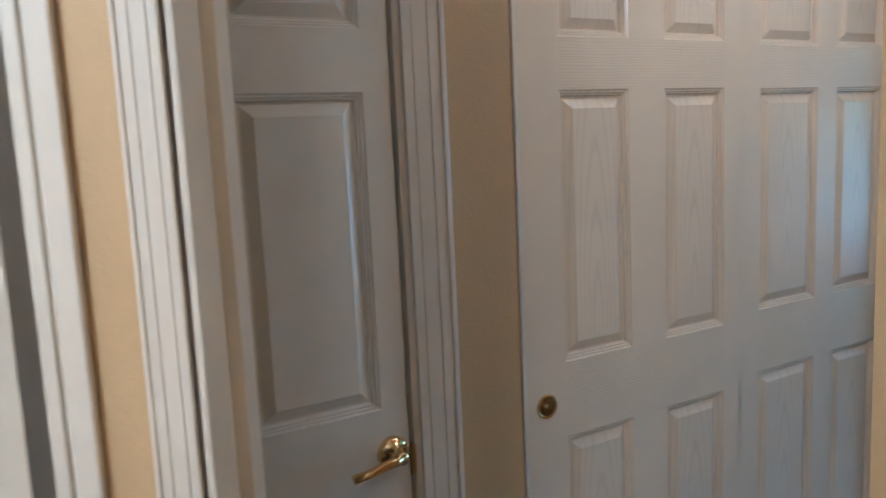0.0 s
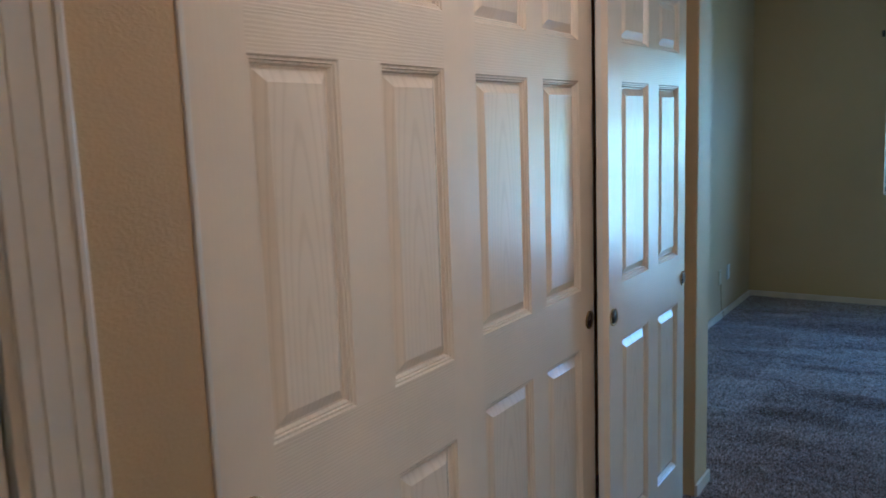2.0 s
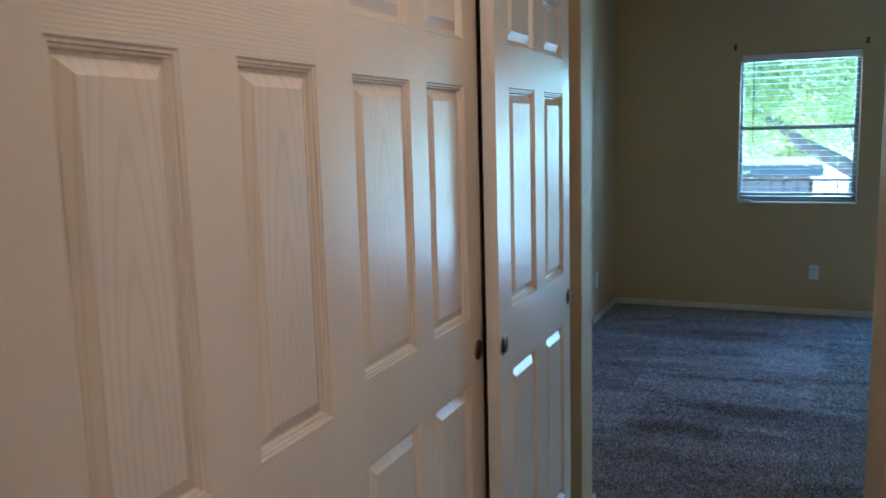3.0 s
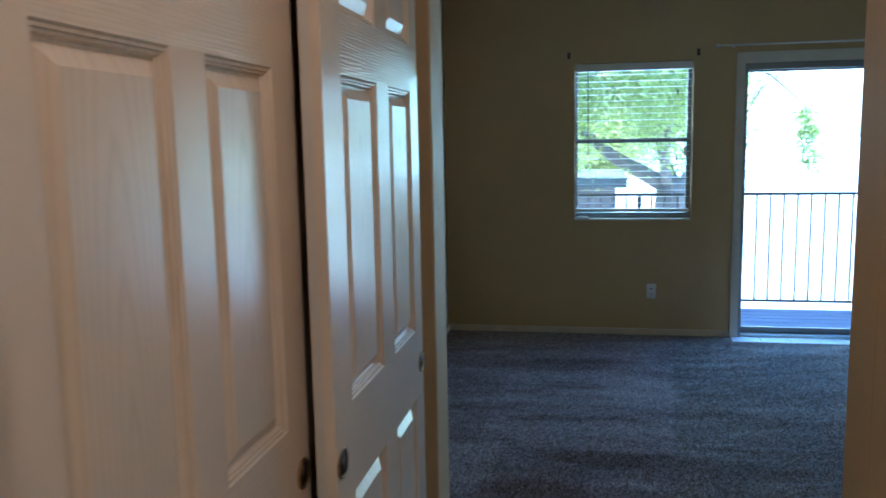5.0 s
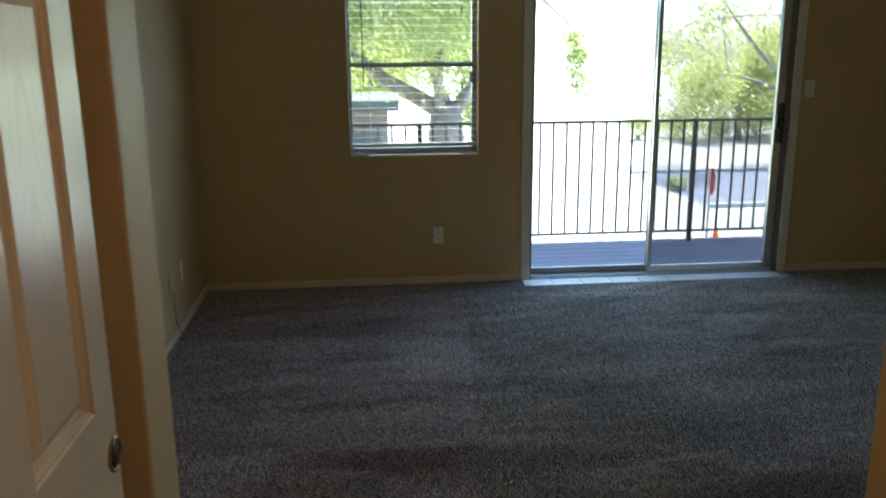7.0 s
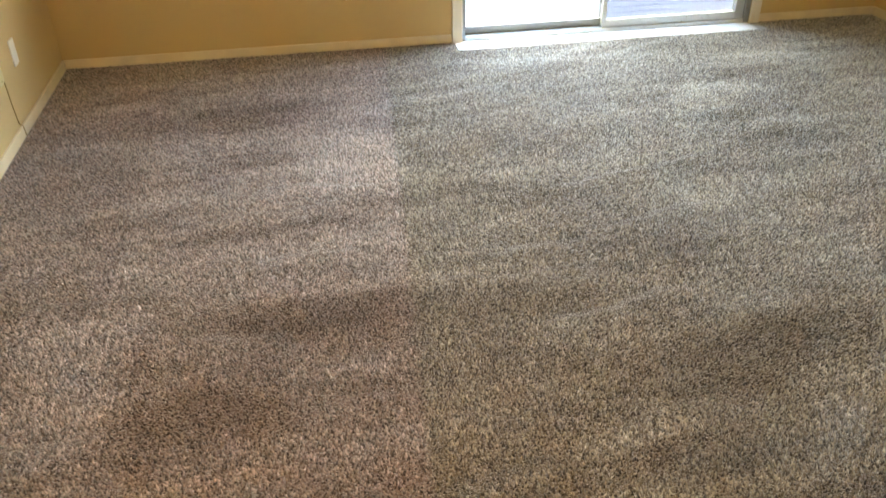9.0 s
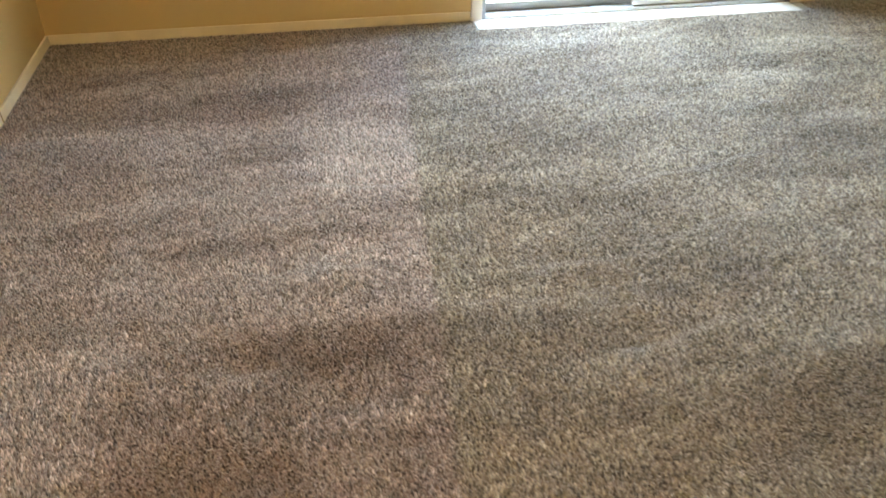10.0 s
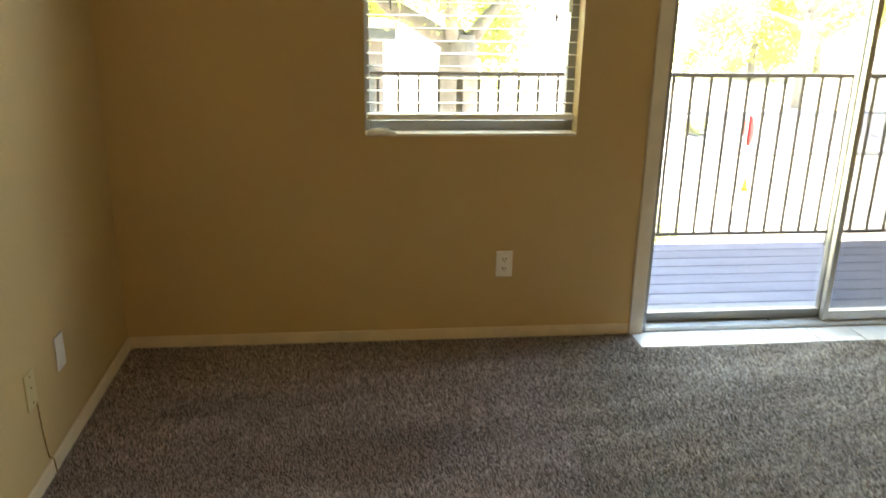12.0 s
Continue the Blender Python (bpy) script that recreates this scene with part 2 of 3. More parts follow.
LEAF = material("tree_leaf", leaf_mat((0.16, 0.19, 0.07), (0.38, 0.44, 0.18)))
# Far leaves are paled for haze and glare.
FAR_LEAF = material("glare_paled_far_leaf", leaf_mat((0.26, 0.275, 0.11), (0.52, 0.53, 0.24)))
GRAVEL = material("pale_gravel", rough_mat((0.30, 0.275, 0.24), (0.44, 0.405, 0.355), 0.6, 14, 0.02))
ASPHALT = material("asphalt", rough_mat((0.13, 0.134, 0.165), (0.18, 0.183, 0.22), 1.2, 40, 0.006))
KERB = material("kerb_concrete", rough_mat((0.46, 0.45, 0.43), (0.58, 0.57, 0.54), 4, 50, 0.003))
SIGN_RED = material("sign_red", plain_paint((0.42, 0.02, 0.025), 0.4))
STEEL = material("galvanised_post", metal((0.50, 0.51, 0.52), 0.45))
ORANGE = material("orange_flower", plain_paint((0.75, 0.20, 0.03), 0.6))
# Brown that carries the shade of the closet and the space behind the door.
RECESS_SHADE = material("shade_darkened_recess", rough_mat((0.20, 0.16, 0.11), (0.26, 0.21, 0.15), 3, 40, 0.001))
# Glow for the added, unseen ceiling domes.
UNSEEN_LAMP_GLASS = bpy.data.materials.new("unseen_lamp_glass")
UNSEEN_LAMP_GLASS.use_nodes = True
UNSEEN_LAMP_GLASS.node_tree.nodes["Principled BSDF"].inputs["Emission Color"].default_value = (1.0, 0.76, 0.5, 1)
UNSEEN_LAMP_GLASS.node_tree.nodes["Principled BSDF"].inputs["Emission Strength"].default_value = 2.0


# ---- mesh helpers ----
def box(bm, x0, x1, y0, y1, z0, z1, bevel=0.0):
    vs = [bm.verts.new((x, y, z)) for x in (x0, x1) for y in (y0, y1) for z in (z0, z1)]
    fs = [bm.faces.new([vs[i] for i in q]) for q in ((0, 1, 3, 2), (4, 6, 7, 5), (0, 4, 5, 1), (2, 3, 7, 6), (0, 2, 6, 4), (1, 5, 7, 3))]
    if bevel:
        es = {e for f in fs for e in f.edges}
        bmesh.ops.bevel(bm, geom=list(es), offset=bevel, segments=2, affect="EDGES", profile=0.5)
    return bm


def block(x0, x1, y0, y1, z0, z1, bevel=0.0):
    return box(bmesh.new(), x0, x1, y0, y1, z0, z1, bevel)


def part(name, bm, mat, parent=None, label="", smooth=False):
    bmesh.ops.recalc_face_normals(bm, faces=bm.faces)
    me = bpy.data.meshes.new(name)
    bm.to_mesh(me)
    bm.free()
    if smooth:
        me.shade_smooth()
    me.materials.append(mat)
    ob = new(name, me)
    ob.parent = parent
    if label:
        tagged(ob, label)
    return ob


def thing(name, at, label, category, group="", kind=""):
    ob = new(name)
    ob.location = at
    return tagged(ob, label, category, group, kind)


def structure(name, bm, mat, label="", category=""):
    return tagged(part(name, bm, mat), label, category, "", "structure")


def lathe(profile, axis="z", steps=24, at=(0, 0, 0)):
    """A turned shape from (radius, height) pairs."""
    bm = bmesh.new()
    rings = []
    for r, h in profile:
        ring = []
        for k in range(steps):
            a = 2 * math.pi * k / steps
            p = (r * math.cos(a), r * math.sin(a), h)
            p = {"z": p, "y": (p[0], p[2], p[1]), "x": (p[2], p[0], p[1])}[axis]
            ring.append(bm.verts.new([p[i] + at[i] for i in range(3)]))
        rings.append(ring)
    for a, c in zip(rings, rings[1:]):
        for k in range(steps):
            bm.faces.new((a[k], a[(k + 1) % steps], c[(k + 1) % steps], c[k]))
    bm.faces.new(rings[0])
    bm.faces.new(rings[-1])
    return bm


def tube(points, radii, sides=8, bm=None):
    bm = bm or bmesh.new()
    pts = [Vector(p) for p in points]
    rings = []
    for i, p in enumerate(pts):
        d = (pts[min(i + 1, len(pts) - 1)] - pts[max(i - 1, 0)]).normalized()
        u = d.cross(Vector((0.31, 0.12, 0.94)) if abs(d.z) < 0.9 else Vector((1, 0, 0))).normalized()
        w = d.cross(u)
        rings.append([bm.verts.new(p + (u * math.cos(2 * math.pi * k / sides) + w * math.sin(2 * math.pi * k / sides)) * radii[i]) for k in range(sides)])
    for a, c in zip(rings, rings[1:]):
        for k in range(sides):
            bm.faces.new((a[k], a[(k + 1) % sides], c[(k + 1) % sides], c[k]))
    bm.faces.new(rings[0])
    bm.faces.new(rings[-1])
    return bm


# ---- plan, in metres ----
XW = 7.607          # window wall, room side
YL = 2.167          # long wall of the room
YR = -2.69          # far side wall of the room
YH = 1.470          # hall wall with the closet
YS = 0.568          # hall wall across from the closet
XE = 2.979          # end of that wall
CEILING = 2.60
SILL, HEAD, WY0, WY1 = 0.883, 2.05, 0.325, 1.178     # window opening
DY0, DY1, DH = -1.840, -0.030, 2.012                 # patio door opening
T = 0.14

# ---- setting ----
bm = block(XE - T, 7.455, YR - T, YL + T, -0.05, 0)
box(bm, 1.14, XE - T, YS - T, YL + T, -0.05, 0)
box(bm, -1.9, 1.14, -2.34, 2.3, -0.05, 0)
box(bm, 7.455, XW, 0.030, YL + T, -0.05, 0)
box(bm, 7.455, XW, YR - T, -1.900, -0.05, 0)
structure("floor", bm, CARPET, "beige and brown cut-pile carpet with vacuum marks", "carpet")
structure("floor_threshold", block(7.455, XW + T, -1.900, 0.030, -0.05, -0.004), GROUT, "grey grout bed under the tiles", "floor")
structure("ceiling", block(-1.9, XW + T, YR - T, YL + T, CEILING, CEILING + 0.2), CEIL, "off-white textured ceiling", "ceiling")

bm = bmesh.new()
box(bm, XW, XW + T, WY1, YL + T, -0.05, CEILING)
box(bm, XW, XW + T, WY0, WY1, -0.05, SILL)
box(bm, XW, XW + T, WY0, WY1, HEAD, CEILING)
box(bm, XW, XW + T, DY1, WY0, -0.05, CEILING)
box(bm, XW, XW + T, DY0, DY1, DH, CEILING)
box(bm, XW, XW + T, YR - T, DY0, -0.05, CEILING)
structure("wall_window", bm, WALL, "tan painted wall with a fine texture", "wall")
structure("wall_room_long", block(3.775, XW, YL, YL + T, 0, CEILING), WALL, "tan painted wall", "wall")
structure("wall_room_far", block(XE - T, XW, YR - T, YR, 0, CEILING), WALL, "tan painted wall", "wall")
structure("wall_room_inner", block(XE - T, XE, YR, YS, 0, CEILING, 0.004), WALL, "tan painted wall with a rounded corner", "wall")
structure("wall_hall_side", block(1.0, XE - T, YS - T, YS, 0, CEILING), WALL, "tan painted hall wall", "wall")
structure("wall_closet_end", block(3.60, 3.775, YH, YL + T, 0, CEILING, 0.006), WALL, "tan textured wall end with rounded corners", "wall")
structure("wall_between_doors", block(1.056, 1.222, YH, YH + 0.13, 0, CEILING, 0.004), WALL, "narrow tan wall strip", "wall")
bm = bmesh.new()
box(bm, 1.222, 3.60, YH, YH + 0.13, 2.06, CEILING)
structure("wall_over_closet", bm, WALL, "tan wall over the closet", "wall")
bm = bmesh.new()
box(bm, -0.9, 0.2, YH, YH + 0.13, 0, CEILING)
box(bm, 0.2, 1.056, YH, YH + 0.13, 2.06, CEILING)
structure("wall_by_hall_door", bm, WALL, "tan wall round the hall door", "wall")
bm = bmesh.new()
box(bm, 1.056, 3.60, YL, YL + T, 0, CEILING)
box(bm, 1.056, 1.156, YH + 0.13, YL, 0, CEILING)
structure("wall_closet_inside", bm, RECESS_SHADE, "closet inside, its shade put into a dark brown", "wall")
structure("wall_hall_end", block(-1.04, -0.9, 0.93, YH + 0.13, 0, CEILING), WALL, "tan hall end wall", "wall")
# Unseen walls, added so that no daylight shows through the door gap.
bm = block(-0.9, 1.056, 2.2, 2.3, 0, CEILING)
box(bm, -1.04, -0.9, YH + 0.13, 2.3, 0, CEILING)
structure("wall_behind_door", bm, RECESS_SHADE, "unseen shade-brown wall behind the hall door, added to stop daylight", "wall")
bm = bmesh.new()
box(bm, -1.9, -1.76, -2.2, 0.93, 0, CEILING)
box(bm, -1.76, 1.14, -2.34, -2.2, 0, CEILING)
box(bm, 1.0, 1.14, -2.2, YS - T, 0, CEILING)
structure("wall_entry", bm, WALL, "tan walls of the entry room", "wall")
bm = bmesh.new()
box(bm, -1.76, -0.62, 0.800, 0.93, 0, CEILING)
box(bm, -0.62, 0.296, 0.800, 0.93, 2.06, CEILING)
structure("wall_entry_doorway", bm, WALL, "tan textured wall between two doorways", "wall")


def baseboard(name, x0, x1, y0, y1, h=0.052):
    structure(name, block(x0, x1, y0, y1, 0.0, h, 0.004), BASE, "low cream painted baseboard", "baseboard")


baseboard("baseboard_window_wall", XW - 0.010, XW, 0.032, YL - 0.012)
baseboard("baseboard_window_wall_far", XW - 0.010, XW, YR + 0.012, -1.902)
baseboard("baseboard_long_wall", 3.775, XW - 0.001, YL - 0.012, YL)
baseboard("baseboard_far_wall", XE, XW - 0.001, YR, YR + 0.012)
baseboard("baseboard_closet_end", 3.598, 3.787, YH - 0.012, YH)
baseboard("baseboard_closet_corner", 3.775, 3.787, YH, YL - 0.013)
baseboard("baseboard_hall", 1.0, XE, YS, YS + 0.012)


# ---- casings ----
def casing(bm, x0, x1, y_face, z0, z1, inward):
    """An upright casing on a wall that faces -y: a stepped moulding, thin side at the opening."""
    w = x1 - x0
    for a, c, d in ((0.0, 1.0, 0.010), (0.22, 0.985, 0.0112), (0.58, 0.97, 0.0126), (0.84, 0.955, 0.0150)):
        p, q = (x0 + a * w, x0 + c * w) if inward else (x1 - c * w, x1 - a * w)
        box(bm, p, q, y_face - d, y_face - d + 0.009, z0, z1, 0.0015)


bm = bmesh.new()
casing(bm, 0.985 - 0.022, 1.058, YH, 0, 2.09, True)
casing(bm, 0.130, 0.222, YH, 0, 2.09, False)
box(bm, 0.222, 0.963, YH - 0.016, YH, 2.02, 2.09, 0.002)
box(bm, 0.945 + 0.004, 0.964, YH - 0.002, YH + 0.13, 0, 2.03)
box(bm, 0.216, 0.231, YH - 0.002, YH + 0.13, 0, 2.03)
structure("door_frame_1", bm, TRIM, "white painted door casing with a stepped moulding", "door frame")

# The doorway out of the entry stands slantwise; its pieces lie along its own wall.
SLANT = pose(0.369, 0.708, 0, rz=-23)
S_CASING, S_WALL, S_LIP, S_GOLD, S_EDGE, S_DARK = 0.043, 0.080, 0.0994, 0.104, 0.1154, 0.1218


def slanted(name, bm, mat, label, category):
    structure(name, bm, mat, label, category).matrix_world = SLANT


slanted("wall_doorway_pier", block(-S_WALL, -0.014, 0.002, 0.120, 0, CEILING, 0.002), WALL, "tan textured wall between two doorways", "wall")
bm = bmesh.new()
casing(bm, -S_CASING, -0.010, 0.002, 0, 2.10, False)
box(bm, -0.006, 0.0, -0.004, 0.125, 0, 2.06, 0.0015)
box(bm, -0.012, -0.006, 0.010, 0.125, 0, 2.06)
box(bm, -0.012, 0.013, 0.125, 0.222, 0, 2.06, 0.002)
slanted("door_frame_2", bm, TRIM, "white painted doorway casing and jamb with a stop", "door frame")
bm = bmesh.new()
box(bm, -S_LIP, -S_WALL - 0.0005, -0.010, 0.120, 0, 2.06, 0.002)
box(bm, -S_GOLD, -S_LIP, 0.006, 0.120, 0, 2.06)
box(bm, -S_EDGE, -S_GOLD, -0.003, 0.120, 0, 2.06, 0.002)
box(bm, -S_DARK, -S_EDGE, 0.060, 0.120, 0, 2.06)
slanted("door_frame_3", bm, TRIM, "white painted jamb beside the entry door", "door frame")
structure("door_entry", block(-0.62, 0.25, 0.835, 0.873, 0.01, 2.05, 0.002), TRIM, "white painted entry door, ajar", "door")


# ---- panelled doors ----
MOULD = ((0.0, 0.0), (0.003, 0.0035), (0.007, 0.0035), (0.0085, 0.0075), (0.012, 0.0075), (0.015, 0.0150), (0.019, 0.0150), (0.041, 0.0030))


def raised_panel(x0, x1, z0, z1):
    bm = bmesh.new()
    rings = []
    for i, d in MOULD:
        rings.append([bm.verts.new(p) for p in ((x0 + i, d, z0 + i), (x1 - i, d, z0 + i), (x1 - i, d, z1 - i), (x0 + i, d, z1 - i))])
    for a, c in zip(rings, rings[1:]):
        for k in range(4):
            bm.faces.new((a[k], a[(k + 1) % 4], c[(k + 1) % 4], c[k]))
    bm.faces.new(rings[-1])
    back = [bm.verts.new((v.co.x, 0.020, v.co.z)) for v in rings[0]]
    for k in range(4):
        bm.faces.new((rings[0][k], back[k], back[(k + 1) % 4], rings[0][(k + 1) % 4]))
    bm.faces.new(back)
    return bm


ROWS_Z = ((0.212, 0.845), (1.022, 1.632), (1.745, 1.925))


def panel_door(ob, width, columns, stile_mat, rail_mat, field_mat, height=2.035, thick=0.038, rows=ROWS_Z, bottom=0.012):
    """Stiles, rails and raised panels; the face looks along -y, the left edge at x = 0."""
    part("core", block(0.001, width - 0.001, 0.020, thick, bottom + 0.001, height - 0.001), SMOOTH, ob)
    edges = [0.0] + [v for c in columns for v in c] + [width]
    for k in range(0, len(edges), 2):
        outer = k in (0, len(edges) - 2)
        if outer:
            part("stile", block(edges[k], edges[k + 1], 0, 0.020, bottom, height), stile_mat, ob)
    left, right = edges[1], edges[-2]
    zs = [bottom] + [v for r in rows for v in r] + [height]
    for k in range(0, len(zs), 2):
        part("rail", block(left, right, 0, 0.020, zs[k], zs[k + 1]), rail_mat, ob)
    for z0, z1 in rows:
        for (a0, a1), (b0, b1) in zip(columns, columns[1:]):
            part("mullion", block(a1, b0, 0, 0.020, z0, z1), stile_mat, ob)
        for x0, x1 in columns:
            p = part("panel", raised_panel((x0 - x1) / 2, (x1 - x0) / 2, (z0 - z1) / 2, (z1 - z0) / 2), field_mat, ob)
            p.location = ((x0 + x1) / 2, 0, (z0 + z1) / 2)


def finger_pull(ob, x, z, mat, label):
    rim = lathe([(0.0285, 0.0), (0.0285, -0.0022), (0.0265, -0.0036), (0.0235, -0.0036), (0.0215, -0.0014)], "y", 28, (x, 0, z))
    pull = part("finger_pull", rim, mat, ob, label, True)
    # Flat disc; on dull pulls its dark colour holds the recess shade.
    part("cup", lathe([(0.0220, -0.0022), (0.0200, -0.0016), (0.010, -0.0014), (0.0005, -0.0014)], "y", 28, (x, 0, z)), CUP_SHADE if mat is OLD_BRASS else BRASS, pull, "", True)


door_a = thing("closet_door", (1.235, 1.495, 0), "white six-panel sliding closet door with wood grain and a brass pull", "door", "closet doors")
panel_door(door_a, 0.720, ((0.129, 0.336), (0.452, 0.662)), GRAIN_Z, GRAIN_X, GRAIN_FIELD)
finger_pull(door_a, 0.071, 0.930, BRASS, "round brass finger pull")
door_b = thing("closet_door", (1.966, 1.543, 0), "white six-panel sliding closet door set back behind its neighbours", "door", "closet doors")
panel_door(door_b, 0.798, ((0.133, 0.385), (0.474, 0.702)), GRAIN_Z, GRAIN_X, GRAIN_FIELD)
finger_pull(door_b, 0.762, 0.922, OLD_BRASS, "dull brass finger pull")
door_c = thing("closet_door", (2.735, 1.482, 0), "white six-panel sliding closet door with two brass finger pulls", "door", "closet doors")
panel_door(door_c, 0.744, ((0.108, 0.346), (0.446, 0.662)), GRAIN_Z, GRAIN_X, GRAIN_FIELD)
finger_pull(door_c, 0.034, 0.928, OLD_BRASS, "dull brass finger pull")
finger_pull(door_c, 0.722, 0.928, OLD_BRASS, "dull brass finger pull")
structure("closet_track", block(1.225, 3.595, 1.485, 1.60, 2.038, 2.06), SHADED_ALUM, "metal sliding-door track over the closet", "track")
structure("trim_closet_jamb", block(1.222, 1.232, YH - 0.003, YH + 0.024, 0, 2.06, 0.002), TRIM, "thin white painted closet jamb", "trim")

door_1 = thing("hall_door", (0.233, 1.474, 0), "closed white six-panel hall door with a brass lever", "door")
panel_door(door_1, 0.707, ((0.105, 0.300), (0.400, 0.650)), SMOOTH, SMOOTH, SMOOTH)
lever = part("lever_handle", lathe([(0.033, 0.0), (0.033, -0.006), (0.027, -0.013), (0.016, -0.018), (0.0135, -0.045), (0.011, -0.050), (0.001, -0.051)], "y", 28, (0.668, 0, 0.932)), BRASS, door_1, "polished brass lever", True)
part("lever_arm", tube([(0.672, -0.042, 0.932), (0.64, -0.044, 0.928), (0.60, -0.044, 0.920), (0.565, -0.040, 0.914)], [0.011, 0.010, 0.009, 0.010], 12), BRASS, lever, "", True)
part("strike_plate", block(0.7085, 0.719, -0.006, 0.003, 0.875, 0.940, 0.001), OLD_BRASS, door_1, "dark brass latch strike")

# ---- window ----
win = thing("window_1", (XW, 0, 0), "single-hung window with a grey metal frame in a painted recess", "window", "", "structure")
XF = 0.085
frame_bm = bmesh.new()
for y0, y1, z0, z1 in ((WY0, WY0 + 0.032, SILL, HEAD), (WY1 - 0.022, WY1, SILL, HEAD), (WY0 + 0.032, WY1 - 0.022, SILL, SILL + 0.05), (WY0 + 0.032, WY1 - 0.022, HEAD - 0.04, HEAD)):
    box(frame_bm, XF, XF + 0.045, y0, y1, z0, z1, 0.002)
part("window_frame", frame_bm, SHADED_ALUM, win, "grey metal window frame")
part("meeting_rail", block(XF - 0.012, XF + 0.03, WY0 + 0.03, WY1 - 0.02, 1.462, 1.494, 0.003), SHADED_ALUM, win)
for z0, z1, dx in ((SILL + 0.05, 1.462, 0.012), (1.494, HEAD - 0.04, 0.026)):
    p = part("pane", block(XF + dx, XF + dx + 0.004, WY0 + 0.032, WY1 - 0.022, z0, z1), GLASS, win)
    p.visible_shadow = False
part("sash_latch", block(XF - 0.03, XF - 0.012, WY0 + 0.034, WY0 + 0.052, 1.36, 1.43, 0.004), PLASTIC, win, "cream plastic sash latch")
part("window_sill", block(0.002, XF, WY0 + 0.001, WY1 - 0.001, SILL, SILL + 0.010, 0.002), TRIM, win, "white painted sill")

blind = thing("window_blind", (XW + 0.045, 0, 0), "white horizontal blind let down with its slats open", "blind")
part("headrail", block(-0.03, 0.028, WY0 + 0.006, WY1 - 0.006, 1.992, 2.046, 0.003), VINYL, blind, "white metal headrail")
slat_bm = bmesh.new()
box(slat_bm, -0.018, 0.018, WY0 + 0.012, WY1 - 0.012, -0.0013, 0.0013)
slat0 = part("slat", slat_bm, VINYL, blind)
slat0.location.z = 1.965
for k in range(1, 21):
    s = slat0.copy()
    scene.collection.objects.link(s)
    s.location.z = 1.965 - 0.0478 * k
    s.rotation_euler.y = radians(random.uniform(-2.5, 2.5))
part("bottom_rail", block(-0.025, 0.025, WY0 + 0.010, WY1 - 0.010, 0.945, 0.968, 0.004), VINYL, blind, "thick white bottom rail")
for y in (0.46, 1.04):
    part("ladder_cord", tube([(-0.022, y, 2.0), (-0.022, y, 0.96)], [0.0009, 0.0009], 5), VINYL, blind)
part("tilt_wand", tube([(-0.036, 1.082, 2.0), (-0.040, 1.076, 1.365)], [0.0035, 0.0035], 8), BLACK, blind, "thin dark tilt wand")
part("pull_cord", tube([(-0.034, 0.435, 2.0), (-0.036, 0.433, 1.83)], [0.001, 0.001], 5), VINYL, blind)
for z in (1.83, 1.345):
    part("cord_tassel", lathe([(0.002, 0.018), (0.005, 0.010), (0.0065, -0.014), (0.002, -0.018)], "z", 12, (-0.036, 0.433, z)), BLACK, blind, "small dark cord tassel", True)

crank = thing("valance_clip", (XW, 0, SILL), "curved white plastic clip lying on the window sill", "clip")
part("clip_body", tube([(-0.004, 1.170, 0.014), (0.0, 1.13, 0.021), (0.002, 1.09, 0.019), (0.0, 1.055, 0.006)], [0.012, 0.013, 0.012, 0.008], 10), PLASTIC, crank, "", True)


# ---- patio door ----
bm = bmesh.new()
for y0, y1, z0, z1 in ((-0.030, 0.030, 0, 2.092), (-1.900, -1.840, 0, 2.092), (-1.840, -0.030, 2.012, 2.092)):
    box(bm, XW - 0.016, XW, y0, y1, z0, z1, 0.003)
structure("trim_patio_door", bm, TRIM, "white painted casing round the patio door", "door frame")

patio = thing("patio_door", (XW, 0, 0), "aluminium sliding glass patio door, closed, with a black latch", "sliding door")
part("door_track", block(0.004, 0.11, DY0 + 0.035, -0.052, -0.004, 0.024, 0.002), ALUM, patio, "grey aluminium floor track")
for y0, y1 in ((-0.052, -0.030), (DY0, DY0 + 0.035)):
    part("frame_jamb", block(0.004, 0.11, y0, y1, 0, DH, 0.002), SHADED_ALUM, patio)
part("frame_head", block(0.004, 0.11, DY0 + 0.035, -0.052, DH - 0.045, DH, 0.002), SHADED_ALUM, patio, "aluminium head track, darkened for its backlit shade")


def sash(name, y0, y1, x0, mat, stile_l, stile_r, label):
    f = bmesh.new()
    z0, z1 = 0.024, DH - 0.045
    box(f, x0, x0 + 0.03, y1 - stile_l, y1, z0, z1, 0.002)
    box(f, x0, x0 + 0.03, y0, y0 + stile_r, z0, z1, 0.002)
    box(f, x0 + 0.002, x0 + 0.028, y0 + stile_r, y1 - stile_l, z0, z0 + 0.045, 0.002)
    box(f, x0 + 0.002, x0 + 0.028, y0 + stile_r, y1 - stile_l, z1 - 0.012, z1, 0.002)
    s = part(name, f, mat, patio, label)
    g = part("pane", block(x0 + 0.012, x0 + 0.017, y0 + stile_r, y1 - stile_l, z0 + 0.045, z1 - 0.012), GLASS, s)
    g.visible_shadow = False
    return s


sash("fixed_panel", -0.925, -0.052, 0.060, SHADED_ALUM, 0.012, 0.035, "fixed glass panel")
slide = sash("sliding_panel", -1.805, -0.890, 0.020, ALUM, 0.026, 0.055, "sliding glass panel")
latch = part("latch", block(-0.014, 0.019, -1.800, -1.766, 0.93, 1.20, 0.006), BLACK, slide, "black pull and latch")
part("thumb_turn", block(-0.040, -0.012, -1.790, -1.735, 1.02, 1.11, 0.008), BLACK, latch)
